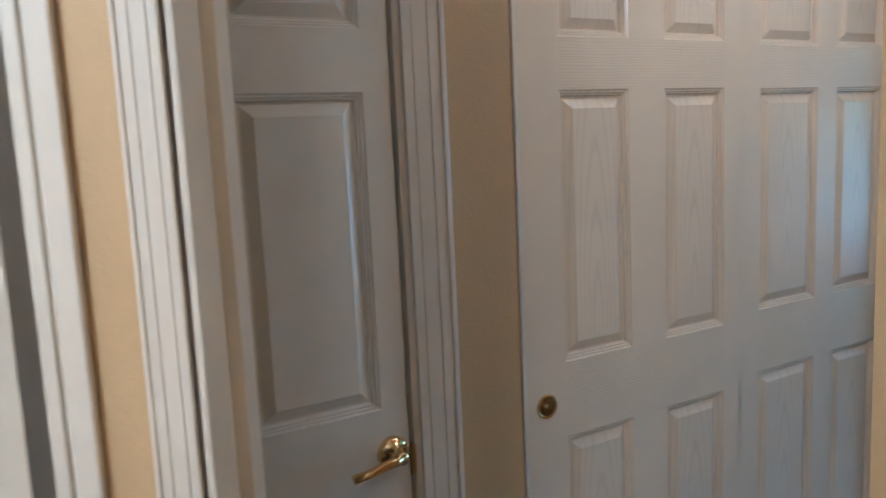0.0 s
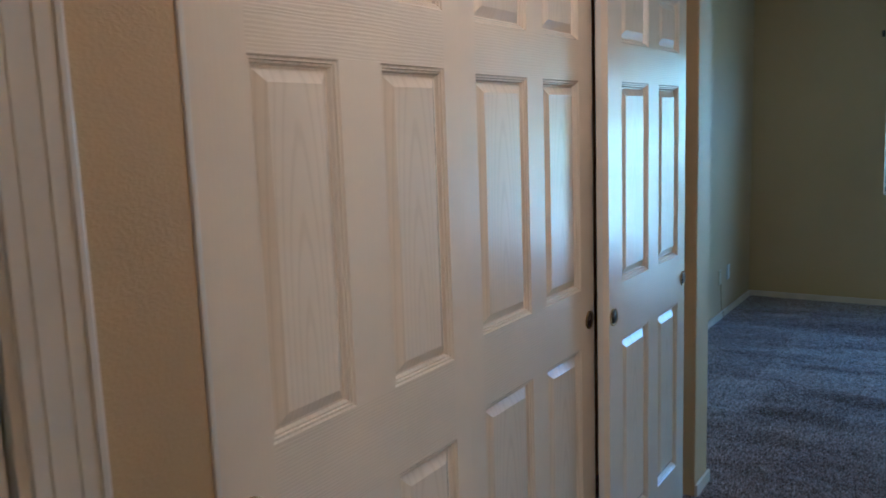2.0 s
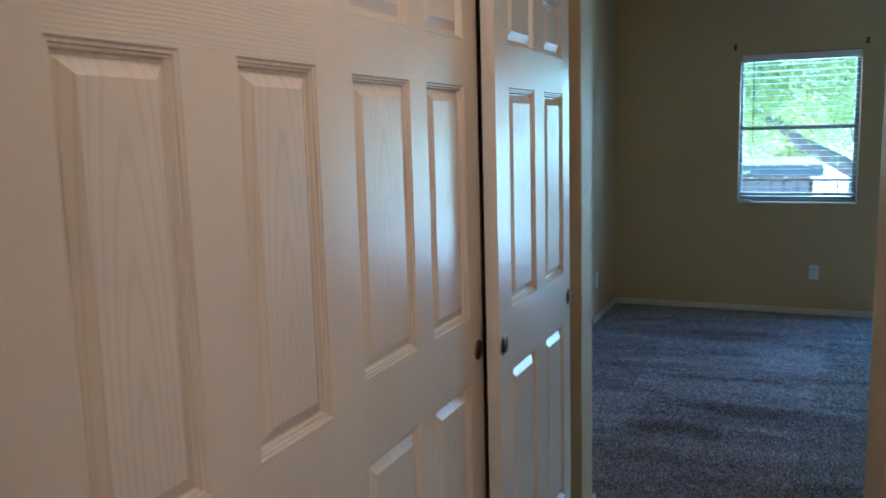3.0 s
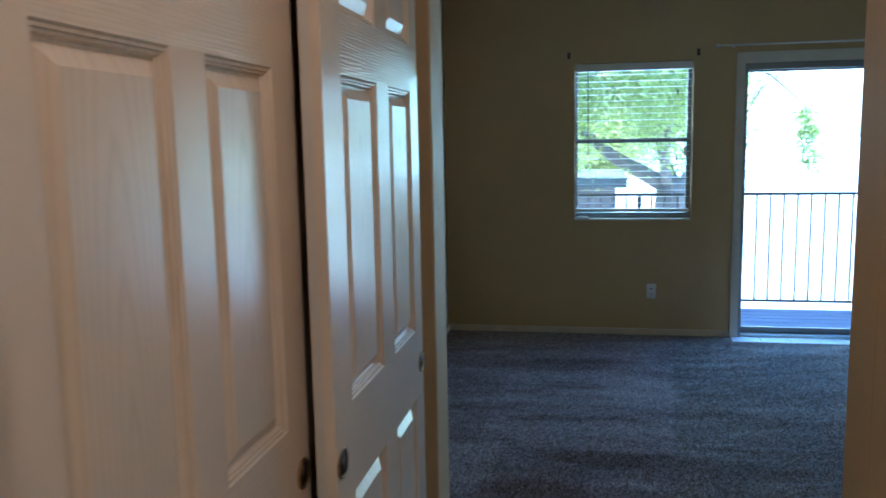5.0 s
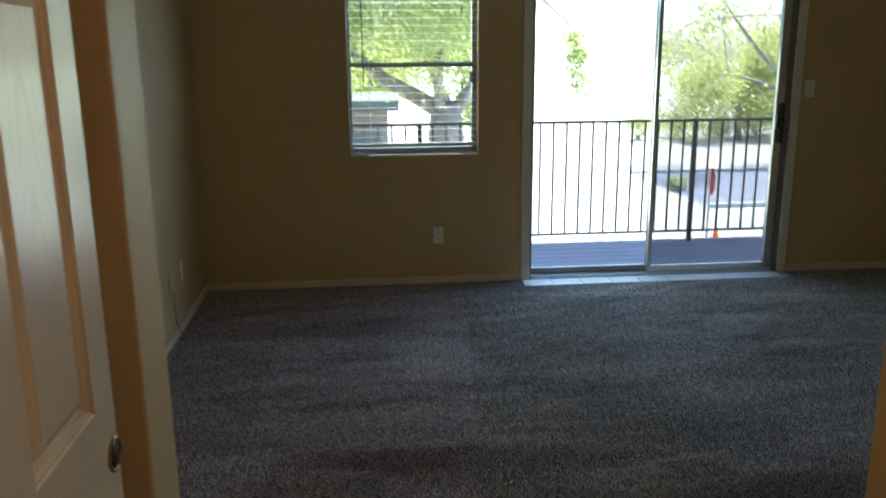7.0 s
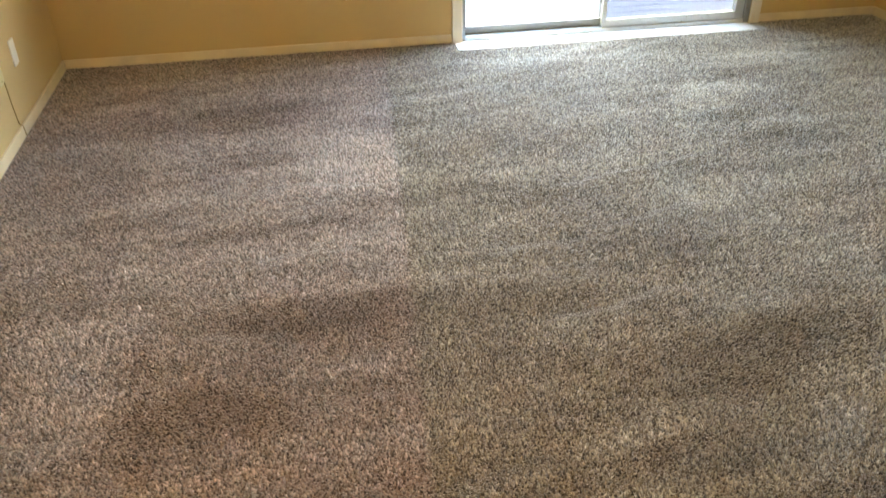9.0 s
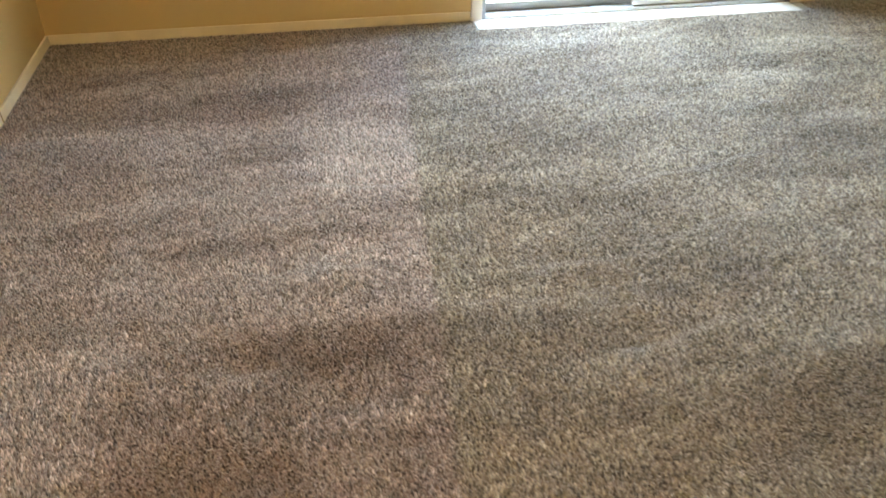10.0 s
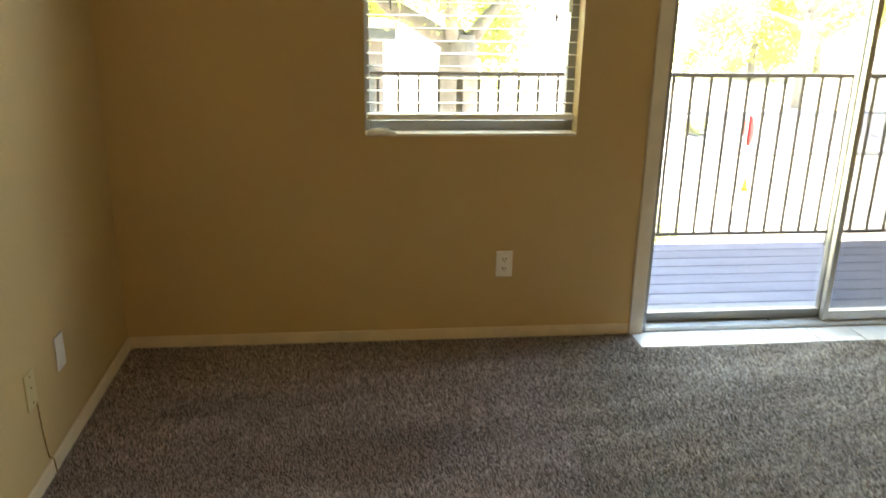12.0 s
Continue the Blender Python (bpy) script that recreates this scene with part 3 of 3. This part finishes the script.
bm = bmesh.new()
for y0, y1, z0, z1 in ((-0.925, -0.900, 0.02, 1.97), (-1.80, -1.775, 0.02, 1.97), (-1.775, -0.925, 0.02, 0.05), (-1.775, -0.925, 1.945, 1.97)):
    box(bm, 0.096, 0.108, y0, y1, z0, z1, 0.002)
scr = part("screen_panel", bm, SHADED_ALUM, patio, "sliding insect screen")
part("mesh", block(0.101, 0.1015, -1.775, -0.925, 0.05, 1.945), SCREEN, scr, "fine dark insect mesh")

# ---- curtain rod and brackets ----
rod = thing("curtain_rod", (XW - 0.06, 0, 2.138), "thin white curtain rod over the patio door", "curtain rod")
part("rod", tube([(0, 0.160, 0), (0, -2.12, 0)], [0.0075, 0.0075], 12), PLASTIC, rod, "", True)
for y in (0.170, -2.13):
    part("finial", lathe([(0.004, -0.018), (0.013, -0.010), (0.014, 0.0), (0.012, 0.010), (0.003, 0.018)], "y", 14, (0, y, 0)), PLASTIC, rod, "", True)
for y in (0.06, -2.02):
    part("bracket", block(-0.006, 0.06, y - 0.006, y + 0.006, -0.016, -0.006, 0.002), PLASTIC, rod)
part("bracket", block(-0.012, 0.06, -0.925, -0.900, -0.018, 0.012, 0.004), BLACK, rod, "dark centre bracket")
hook = thing("curtain_bracket", (XW, 1.222, 2.112), "small dark metal curtain bracket above the window", "bracket", "window brackets")
part("plate", block(-0.004, 0, -0.011, 0.011, -0.024, 0.024, 0.0015), BLACK, hook)
part("arm", tube([(-0.002, 0, 0.008), (-0.045, 0, 0.006), (-0.052, 0, 0.018)], [0.005, 0.005, 0.005], 8), BLACK, hook)
copy_thing(hook, pose(XW, 0.295, 2.105))


# ---- plates and sockets ----
def plate(name, at, rz, label, category, kind):
    """A wall plate that faces -y before its turn."""
    ob = thing(name, at, label, category)
    ob.rotation_euler.z = radians(rz)
    part("cover_plate", block(-0.035, 0.035, -0.006, 0, -0.0575, 0.0575, 0.003), PLASTIC if kind != "bare" else IVORY, ob)
    if kind == "outlet":
        for z in (-0.021, 0.021):
            r = part("receptacle", block(-0.016, 0.016, -0.008, -0.005, z - 0.0145, z + 0.0145, 0.003), PLASTIC, ob)
            for x, h in ((-0.0063, 0.0055), (0.0063, 0.0045)):
                part("slot", block(x - 0.0019, x + 0.0019, -0.0090, -0.0078, z - h + 0.002, z + h + 0.002), BLACK, r)
            part("ground_hole", lathe([(0.0026, -0.0086), (0.0026, -0.0078)], "y", 10, (0, 0, z - 0.008)), BLACK, r)
        part("screw", lathe([(0.003, -0.0075), (0.003, -0.0055)], "y", 10, (0, 0, 0)), ALUM, ob)
    if kind == "switch":
        part("toggle", block(-0.005, 0.005, -0.014, -0.005, -0.010, 0.012, 0.002), PLASTIC, ob)
    if kind == "bare":
        for z in (0.042, 0.008, -0.042):
            part("screw", lathe([(0.0035, -0.0076), (0.0035, -0.0055)], "y", 10, (0, 0, z)), OLD_BRASS, ob)
    return ob


plate("wall_outlet", (XW, 0.600, 0.341), -90, "white duplex wall outlet under the window", "outlet", "outlet")
plate("light_switch", (XW, -1.965, 1.294), -90, "white toggle switch plate by the patio door", "switch", "switch")
plate("blank_plate", (6.890, YL, 0.330), 0, "plain white wall plate above the baseboard", "wall plate", "blank")
plate("cable_plate", (6.640, YL, 0.325), 0, "wall plate painted over in tan, with a cable slot", "wall plate", "bare")
cable = thing("wall_cable", (6.664, YL, 0), "thin brown cable running down the wall to the floor", "cable")
part("wire", tube([(0.0, -0.005, 0.275), (0.010, -0.004, 0.17), (0.026, -0.004, 0.07), (0.030, -0.016, 0.060), (0.034, -0.018, 0.004)], [0.0022] * 5, 6), OLD_BRASS, cable)

# ---- unseen ceiling lamps, added above the two warm lights ----
dome = thing("ceiling_lamp", (-0.66, -0.12, CEILING), "unseen flush ceiling lamp with a glowing glass dome, added above the warm light", "ceiling lamp")
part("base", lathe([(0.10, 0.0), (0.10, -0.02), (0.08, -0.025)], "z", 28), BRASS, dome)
part("shade", lathe([(0.092, -0.026), (0.088, -0.050), (0.065, -0.078), (0.030, -0.092), (0.001, -0.095)], "z", 28), UNSEEN_LAMP_GLASS, dome, "added glowing glass dome", True)

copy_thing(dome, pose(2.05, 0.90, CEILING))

# ---- balcony ----
XD, ZD = 9.16, -0.100
structure("balcony_floor", block(XW + T, XD - 0.01, -3.2, 3.4, ZD - 0.18, ZD - 0.022), STUCCO, "balcony floor frame", "balcony")
# Unseen roof, drawn out past the railing to keep sun off the deck.
structure("balcony_roof", block(XW + T + 0.1, 10.5, -3.2, 3.4, 2.64, 2.80), STUCCO, "unseen stucco roof over the balcony, added to shade the deck", "roof")
railing = thing("balcony_railing", (9.06, 0, ZD), "dark brown metal balcony railing with thin upright bars", "railing")
part("top_rail", block(-0.018, 0.018, -3.1, 3.3, 1.062, 1.085, 0.003), IRON, railing)
part("bottom_rail", block(-0.012, 0.012, -3.1, 3.3, 0.086, 0.106, 0.003), IRON, railing)
bar0 = part("baluster", block(-0.0075, 0.0075, -0.0075, 0.0075, 0.104, 1.064), IRON, railing)
bar0.location.y = -0.646
posts = (-3.08, -1.785, 0.62, 3.0)
for k in range(-21, 35):
    y = -0.646 + 0.1154 * k
    if k == 0 or y < -3.05 or y > 3.25 or min(abs(y - p) for p in posts) < 0.03:
        continue
    c = bar0.copy()
    scene.collection.objects.link(c)
    c.location.y = y
for y in posts:
    part("post", block(-0.019, 0.019, y - 0.019, y + 0.019, 0, 1.066, 0.003), IRON, railing)


# ---- outdoors ----
GZ = -3.5
g = bmesh.new()
ring = [g.verts.new((20 + 900 * math.cos(a), 900 * math.sin(a), GZ)) for a in [2 * math.pi * k / 48 for k in range(48)]]
g.faces.new(ring)
structure("ground", g, GRAVEL, "sunlit pale gravel ground", "ground")
structure("road", block(28.0, 36.0, -160, -10.4, GZ, GZ + 0.012), ASPHALT, "grey asphalt road", "road")
structure("kerb_near", block(27.82, 28.0, -160, -10.4, GZ, GZ + 0.15, 0.02), KERB, "concrete kerb", "kerb")
structure("kerb_far", block(36.0, 36.18, -160, -10.4, GZ, GZ + 0.15, 0.02), KERB, "concrete kerb", "kerb")
bm = bmesh.new()
box(bm, XW + T, XW + T + 0.1, -6, YR - T, GZ, 3.0)
box(bm, XW + T, XW + T + 0.1, YL + T, 8, GZ, 3.0)
box(bm, XW + T, XW + T + 0.1, YR - T, YL + T, GZ, -0.25)
structure("wall_outside", bm, STUCCO, "stucco outside wall of the building", "wall")
structure("roof", block(-2.2, XW + T + 0.2, YR - 0.6, YL + 0.6, CEILING + 0.22, CEILING + 0.4), STUCCO, "flat roof", "roof")


def leaves(centres, spread, count, size, seed):
    """A mesh of small leaf quads scattered in clumps."""
    r = np.random.default_rng(seed)
    c = np.array(centres)[r.integers(0, len(centres), count)]
    d = r.normal(size=(count, 3)) * np.array(spread)
    p = c + d
    a = r.normal(size=(count, 3))
    a /= np.linalg.norm(a, axis=1)[:, None]
    b2 = np.cross(a, r.normal(size=(count, 3)))
    b2 /= np.linalg.norm(b2, axis=1)[:, None]
    s = size * r.uniform(0.5, 1.4, count)[:, None]
    a, b2 = a * s, b2 * s * 0.42
    v = np.stack([p - a, p + b2, p + a, p - b2], 1).reshape(-1, 3)
    me = bpy.data.meshes.new("crown")
    me.from_pydata(v.tolist(), [], np.arange(count * 4).reshape(-1, 4).tolist())
    return me


def branch_out(p, d, length, radius, depth, r, bm, tips):
    pts, rad = [Vector(p)], [radius]
    d = Vector(d).normalized()
    for k in range(4):
        d = (d + Vector(r.normal(size=3)) * 0.16 + Vector((0, 0, 0.05))).normalized()
        pts.append(pts[-1] + d * length / 4)
        rad.append(radius * (1 - 0.13 * (k + 1)))
    tube(pts, rad, 7 if depth > 1 else 5, bm)
    tips.extend([tuple(q) for q in pts[2:]] if depth <= 2 else [])
    if depth > 0:
        for _ in range(3):
            nd = (d + Vector(r.normal(size=3)) * 0.65).normalized()
            branch_out(pts[-1], nd, length * 0.68, rad[-1] * 0.7, depth - 1, r, bm, tips)


def tree(name, at, limbs, trunk_pts, trunk_rad, label, mat, count, size, spread, seed, depth=3, droop=0.0, right_edge=0.0):
    ob = thing(name, at, label, "tree")
    r = np.random.default_rng(seed)
    bm, tips = bmesh.new(), []
    tube(trunk_pts, trunk_rad, 12, bm)
    for p, d, length, radius in limbs:
        branch_out(p, d, length, radius, depth, r, bm, tips)
    part("trunk", bm, BARK if mat is LEAF else FAR_BARK, ob, "", True)
    if droop:
        tips = [(x, y, z - droop * u) for (x, y, z) in tips for u in (0.0, 0.5, 1.0)]
    if right_edge:
        tips = [p for p in tips if p[1] > right_edge]
    me = leaves(tips, spread, count, size, seed)
    me.materials.append(mat)
    crown = new("crown", me)
    crown.parent = ob
    return ob


tree("tree", (18.0, -0.50, GZ),
     [((0.0, 0.10, 4.0), (0.1, 0.95, 0.42), 2.4, 0.17), ((0.0, -0.15, 4.0), (0.1, -0.8, 0.75), 1.5, 0.14), ((0.1, 0.0, 4.1), (0.4, 0.1, 1.0), 2.6, 0.16), ((-0.1, 0.1, 4.0), (-0.7, 0.3, 1.0), 2.0, 0.12)],
     [(0, 0, 0), (0.02, 0.03, 1.2), (0, -0.02, 2.6), (0.0, 0.0, 3.5), (0.0, 0.0, 4.15)], [0.50, 0.36, 0.32, 0.35, 0.28],
     "large tree with a forked grey trunk and feathery green leaves", LEAF, 105000, 0.055, (0.32, 0.26, 0.40), 5, 3, 1.3, -1.15)
big_tree = bpy.data.objects["tree"]
part("sprig_twig", tube([(-0.6, -0.9, 6.4), (-1.9, -1.4, 6.0), (-3.2, -1.65, 5.45), (-3.5, -1.7, 4.6)], [0.03, 0.02, 0.012, 0.005], 6), BARK, big_tree)
sprig = leaves([(-3.35 - 0.03 * k, -1.68 + 0.05 * math.sin(k * 1.7), 5.35 - 0.1 * k) for k in range(9)], (0.06, 0.10, 0.07), 560, 0.045, 77)
sprig.materials.append(LEAF)
sprig_ob = new("sprig", sprig)
sprig_ob.parent = big_tree
tagged(sprig_ob, "", "", "", "stuff")
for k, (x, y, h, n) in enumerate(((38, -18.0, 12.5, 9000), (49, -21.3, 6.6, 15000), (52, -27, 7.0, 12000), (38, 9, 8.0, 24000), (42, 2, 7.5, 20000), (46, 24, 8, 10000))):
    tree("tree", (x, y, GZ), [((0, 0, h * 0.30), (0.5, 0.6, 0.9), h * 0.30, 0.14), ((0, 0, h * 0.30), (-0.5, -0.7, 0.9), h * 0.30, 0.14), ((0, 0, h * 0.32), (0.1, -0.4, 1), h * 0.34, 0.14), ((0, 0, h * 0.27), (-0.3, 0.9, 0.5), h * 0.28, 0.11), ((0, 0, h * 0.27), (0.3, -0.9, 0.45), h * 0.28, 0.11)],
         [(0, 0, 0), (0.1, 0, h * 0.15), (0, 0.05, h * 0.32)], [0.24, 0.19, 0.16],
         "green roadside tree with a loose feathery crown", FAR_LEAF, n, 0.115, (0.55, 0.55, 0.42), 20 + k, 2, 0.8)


def shrub(at, radius, count, seed, label):
    ob = thing("shrub", at, label, "shrub", "roadside shrubs")
    r = np.random.default_rng(seed)
    bm, tips = bmesh.new(), []
    for k in range(7):
        a = 2 * math.pi * k / 7
        branch_out((0, 0, 0), (math.cos(a) * 0.7, math.sin(a) * 0.7, 0.9), radius * 0.7, 0.03, 1, r, bm, tips)
    part("stems", bm, BARK, ob)
    me = leaves(tips, (radius * 0.2,) * 3, count, 0.07, seed)
    me.materials.append(SHRUB_LEAF)
    c = new("foliage", me)
    c.parent = ob


for k, (x, y, rad) in enumerate(((31.5, -10.7, 0.42), (24.5, 2.4, 1.1), (25.2, 4.2, 1.2), (24.0, 6.0, 1.0), (18.6, -4.15, 0.8), (50.0, -15.5, 1.3), (51.0, -18.2, 1.4), (50.5, -20.8, 1.3), (51.0, -23.4, 1.5))):
    shrub((x, y, GZ), rad, int(2600 * min(1.2, rad)) - 300, 60 + k, "low green shrub on pale gravel")

house = thing("neighbour_house", (32.0, 0.25, GZ), "low brown house with a flat grey roof", "house")
part("wall", block(0, 6, 0, 9, 0, 3.15), BROWN, house, "brown stucco wall")
part("roof", block(-0.5, 6.5, -0.4, 9.4, 3.15, 3.55, 0.03), ROOFING, house, "flat grey roof")
part("garage_door", block(-0.05, 0.02, 0.3, 2.7, 0, 2.3, 0.01), ROOFING, house, "grey garage door")

cone = thing("traffic_cone", (23.6, -8.7, GZ), "small orange cone beside the road", "cone")
part("cone_body", lathe([(0.13, 0.02), (0.03, 0.46), (0.028, 0.47)], "z", 16), ORANGE, cone, "", True)
part("cone_base", block(-0.17, 0.17, -0.17, 0.17, 0, 0.025, 0.005), ORANGE, cone)
cone.scale = (0.7, 0.7, 0.7)

sign = thing("road_sign", (21.5, -7.5, GZ), "red octagonal road sign on a thin metal post", "road sign")
sign.rotation_euler.z = radians(-8)
part("post", tube([(0, 0, 0), (0, 0, 2.25)], [0.03, 0.03], 8), STEEL, sign)
oct_bm = lathe([(0.36, -0.034), (0.36, -0.030)], "y", 8, (0, 0, 1.93))
bmesh.ops.rotate(oct_bm, verts=oct_bm.verts, cent=(0, 0, 1.93), matrix=Matrix.Rotation(radians(22.5), 3, "Y"))
part("face", oct_bm, SIGN_RED, sign, "red octagonal face")

# ---- threshold tiles and deck boards ----
tile_bm = bmesh.new()
box(tile_bm, 7.458, XW - 0.002, -0.1005, 0.1005, -0.006, 0.004, 0.0015)
tile0 = part("tile", tile_bm, TILE, bpy.data.objects["floor_threshold"])
tile0.location.y = -0.0815
for k in range(1, 9):
    c = tile0.copy()
    scene.collection.objects.link(c)
    c.location.y = -0.0815 - 0.2055 * k
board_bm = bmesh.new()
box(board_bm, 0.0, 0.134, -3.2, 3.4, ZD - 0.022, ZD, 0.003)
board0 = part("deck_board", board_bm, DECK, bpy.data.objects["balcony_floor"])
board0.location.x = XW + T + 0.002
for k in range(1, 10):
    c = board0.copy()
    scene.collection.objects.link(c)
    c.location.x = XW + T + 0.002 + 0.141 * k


# ---- carpet pile ----
# Nap brushed by the vacuum, its shading also put into the colour: place, turn, half width and half length of each
# stroke, and the way that it lies.
NAP = ((6.68, 1.25, 0.15, 0.14, 0.45, -1.0), (6.20, 0.75, 0.10, 0.25, 0.22, 0.9), (5.12, 0.96, 0.0, 0.11, 0.33, -1.0),
       (4.74, 1.28, -0.05, 0.09, 0.24, -1.0), (5.66, 1.08, 0.05, 0.04, 0.36, -0.8), (4.90, 1.65, 0.0, 0.35, 0.15, 0.8),
       (4.72, -0.35, 0.30, 0.12, 0.35, -0.9), (4.30, -0.30, 0.30, 0.12, 0.20, 0.8), (6.95, 1.73, 0.10, 0.06, 0.15, 0.6))
# Grooves that the wheels left, with their shade darkened into the colour: place, turn and half length.
GROOVES = ((5.36, 0.19, 0.14, 0.22), (5.86, -0.42, 0.20, 0.43), (5.50, -0.33, 0.23, 0.31), (4.99, 0.02, 0.21, 0.24),
           (5.47, 0.97, 0.0, 0.22), (5.965, 0.87, -0.13, 0.27), (5.055, 1.19, -0.17, 0.15))


def pile(x0, x1, y0, y1, pitch, seed):
    """Twisted tufts, each a leaning three-sided spike; the lean follows the vacuum strokes."""
    r = np.random.default_rng(seed)
    gx, gy = np.meshgrid(np.arange(x0, x1, pitch), np.arange(y0, y1, pitch), indexing="ij")
    x, y = gx.ravel(), gy.ravel()
    k = len(x)
    x = x + r.uniform(-0.5, 0.5, k) * pitch
    y = y + r.uniform(-0.5, 0.5, k) * pitch
    q = np.random.default_rng(3)
    nap_shade, press, ridge = np.zeros(k), np.zeros(k), np.zeros(k)

    def along_across(cx, cy, turn):
        u = (x - cx) * np.cos(turn) + (y - cy) * np.sin(turn)
        w = -(x - cx) * np.sin(turn) + (y - cy) * np.cos(turn)
        return u + 0.012 * np.sin(w * 17 + cx * 9) + 0.006 * np.sin(w * 53 + cy * 7), w

    for _ in range(240):
        u, w = along_across(q.uniform(3.6, 7.5), q.uniform(-2.6, 2.1), q.normal(0.12, 0.2))
        wide, long, way = q.uniform(0.015, 0.07), q.uniform(0.12, 0.5), q.choice((-0.3, 0.3))
        nap_shade += way * np.exp(-((u / wide) ** 4)) * np.exp(-((w / long) ** 4))
    for cx, cy, turn, wide, long, way in NAP:
        u, w = along_across(cx, cy, turn)
        nap_shade += way * np.exp(-((u / wide) ** 4)) * np.exp(-((w / long) ** 4))
    lines = [(q.uniform(3.9, 7.4), q.uniform(-2.4, 1.9), q.normal(0.13, 0.16), q.uniform(0.10, 0.45), q.uniform(0.3, 0.6)) for _ in range(80)]
    for cx, cy, turn, long, deep in lines + [(*g, 0.95) for g in GROOVES]:
        u, w = along_across(cx, cy, turn)
        along = deep * np.exp(-((w / long) ** 4))
        press = np.maximum(press, along * np.exp(-((u / 0.019) ** 2)))
        ridge = np.maximum(ridge, along * np.exp(-(((u - 0.02) / 0.009) ** 2)))
    for cx, cy, size in ((5.94, 1.12, 0.035), (5.728, 0.977, 0.022), (5.753, 1.834, 0.03), (6.66, -0.07, 0.03), (5.20, 0.05, 0.03)):
        press = np.maximum(press, 0.9 * np.exp(-(((x - cx) / size) ** 2 + ((y - cy) / (size * 1.6)) ** 2)))
    nap_shade += np.where((y + 0.095 * x > 1.143) & (y < 1.6) & (x > 5.2) & (x < 6.75), 0.3, 0.0)
    lean_x = 0.008 * np.tanh(nap_shade * 0.8) + r.normal(0, 0.0030, k)
    lean_y = r.normal(0, 0.0030, k)
    h = r.uniform(0.005, 0.013, k) * (1 - 0.8 * press) * (1 + 0.3 * ridge)
    a = r.uniform(0, 2 * np.pi, k)
    rad = r.uniform(0.50, 0.78, k) * pitch
    v = np.empty((k, 4, 3))
    for j in range(3):
        t = a + 2 * np.pi * j / 3
        v[:, j] = np.stack([x + rad * np.cos(t), y + rad * np.sin(t), np.full(k, -0.002)], 1)
    v[:, 3] = np.stack([x + lean_x, y + lean_y, h], 1)
    f = (np.arange(k)[:, None, None] * 4 + np.array([[0, 1, 3], [1, 2, 3], [2, 0, 3]])[None]).reshape(-1)
    me = bpy.data.meshes.new("carpet_pile")
    me.vertices.add(k * 4)
    me.vertices.foreach_set("co", v.ravel())
    me.loops.add(len(f))
    me.loops.foreach_set("vertex_index", f.astype(np.int32))
    me.polygons.add(len(f) // 3)
    me.polygons.foreach_set("loop_start", np.arange(0, len(f), 3, dtype=np.int32))
    me.update(calc_edges=True)
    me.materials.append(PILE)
    # Hands the shade of strokes and grooves to the pile colour.
    me.attributes.new("nap_shade", "FLOAT", "POINT").data.foreach_set("value", np.repeat(np.clip(0.6 * np.tanh(nap_shade * 0.9) - 1.1 * press + 0.3 * ridge, -1, 1), 4))
    ob = new("carpet_pile", me)
    ob.parent = bpy.data.objects["floor"]
    return tagged(ob, "", "", "", "stuff")


pile(2.75, 3.45, 0.578, 1.452, 0.0090, 14)
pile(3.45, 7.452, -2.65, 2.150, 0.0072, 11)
pile(7.452, 7.592, 0.034, 2.150, 0.0072, 12)
pile(7.452, 7.592, -2.65, -1.905, 0.0072, 13)
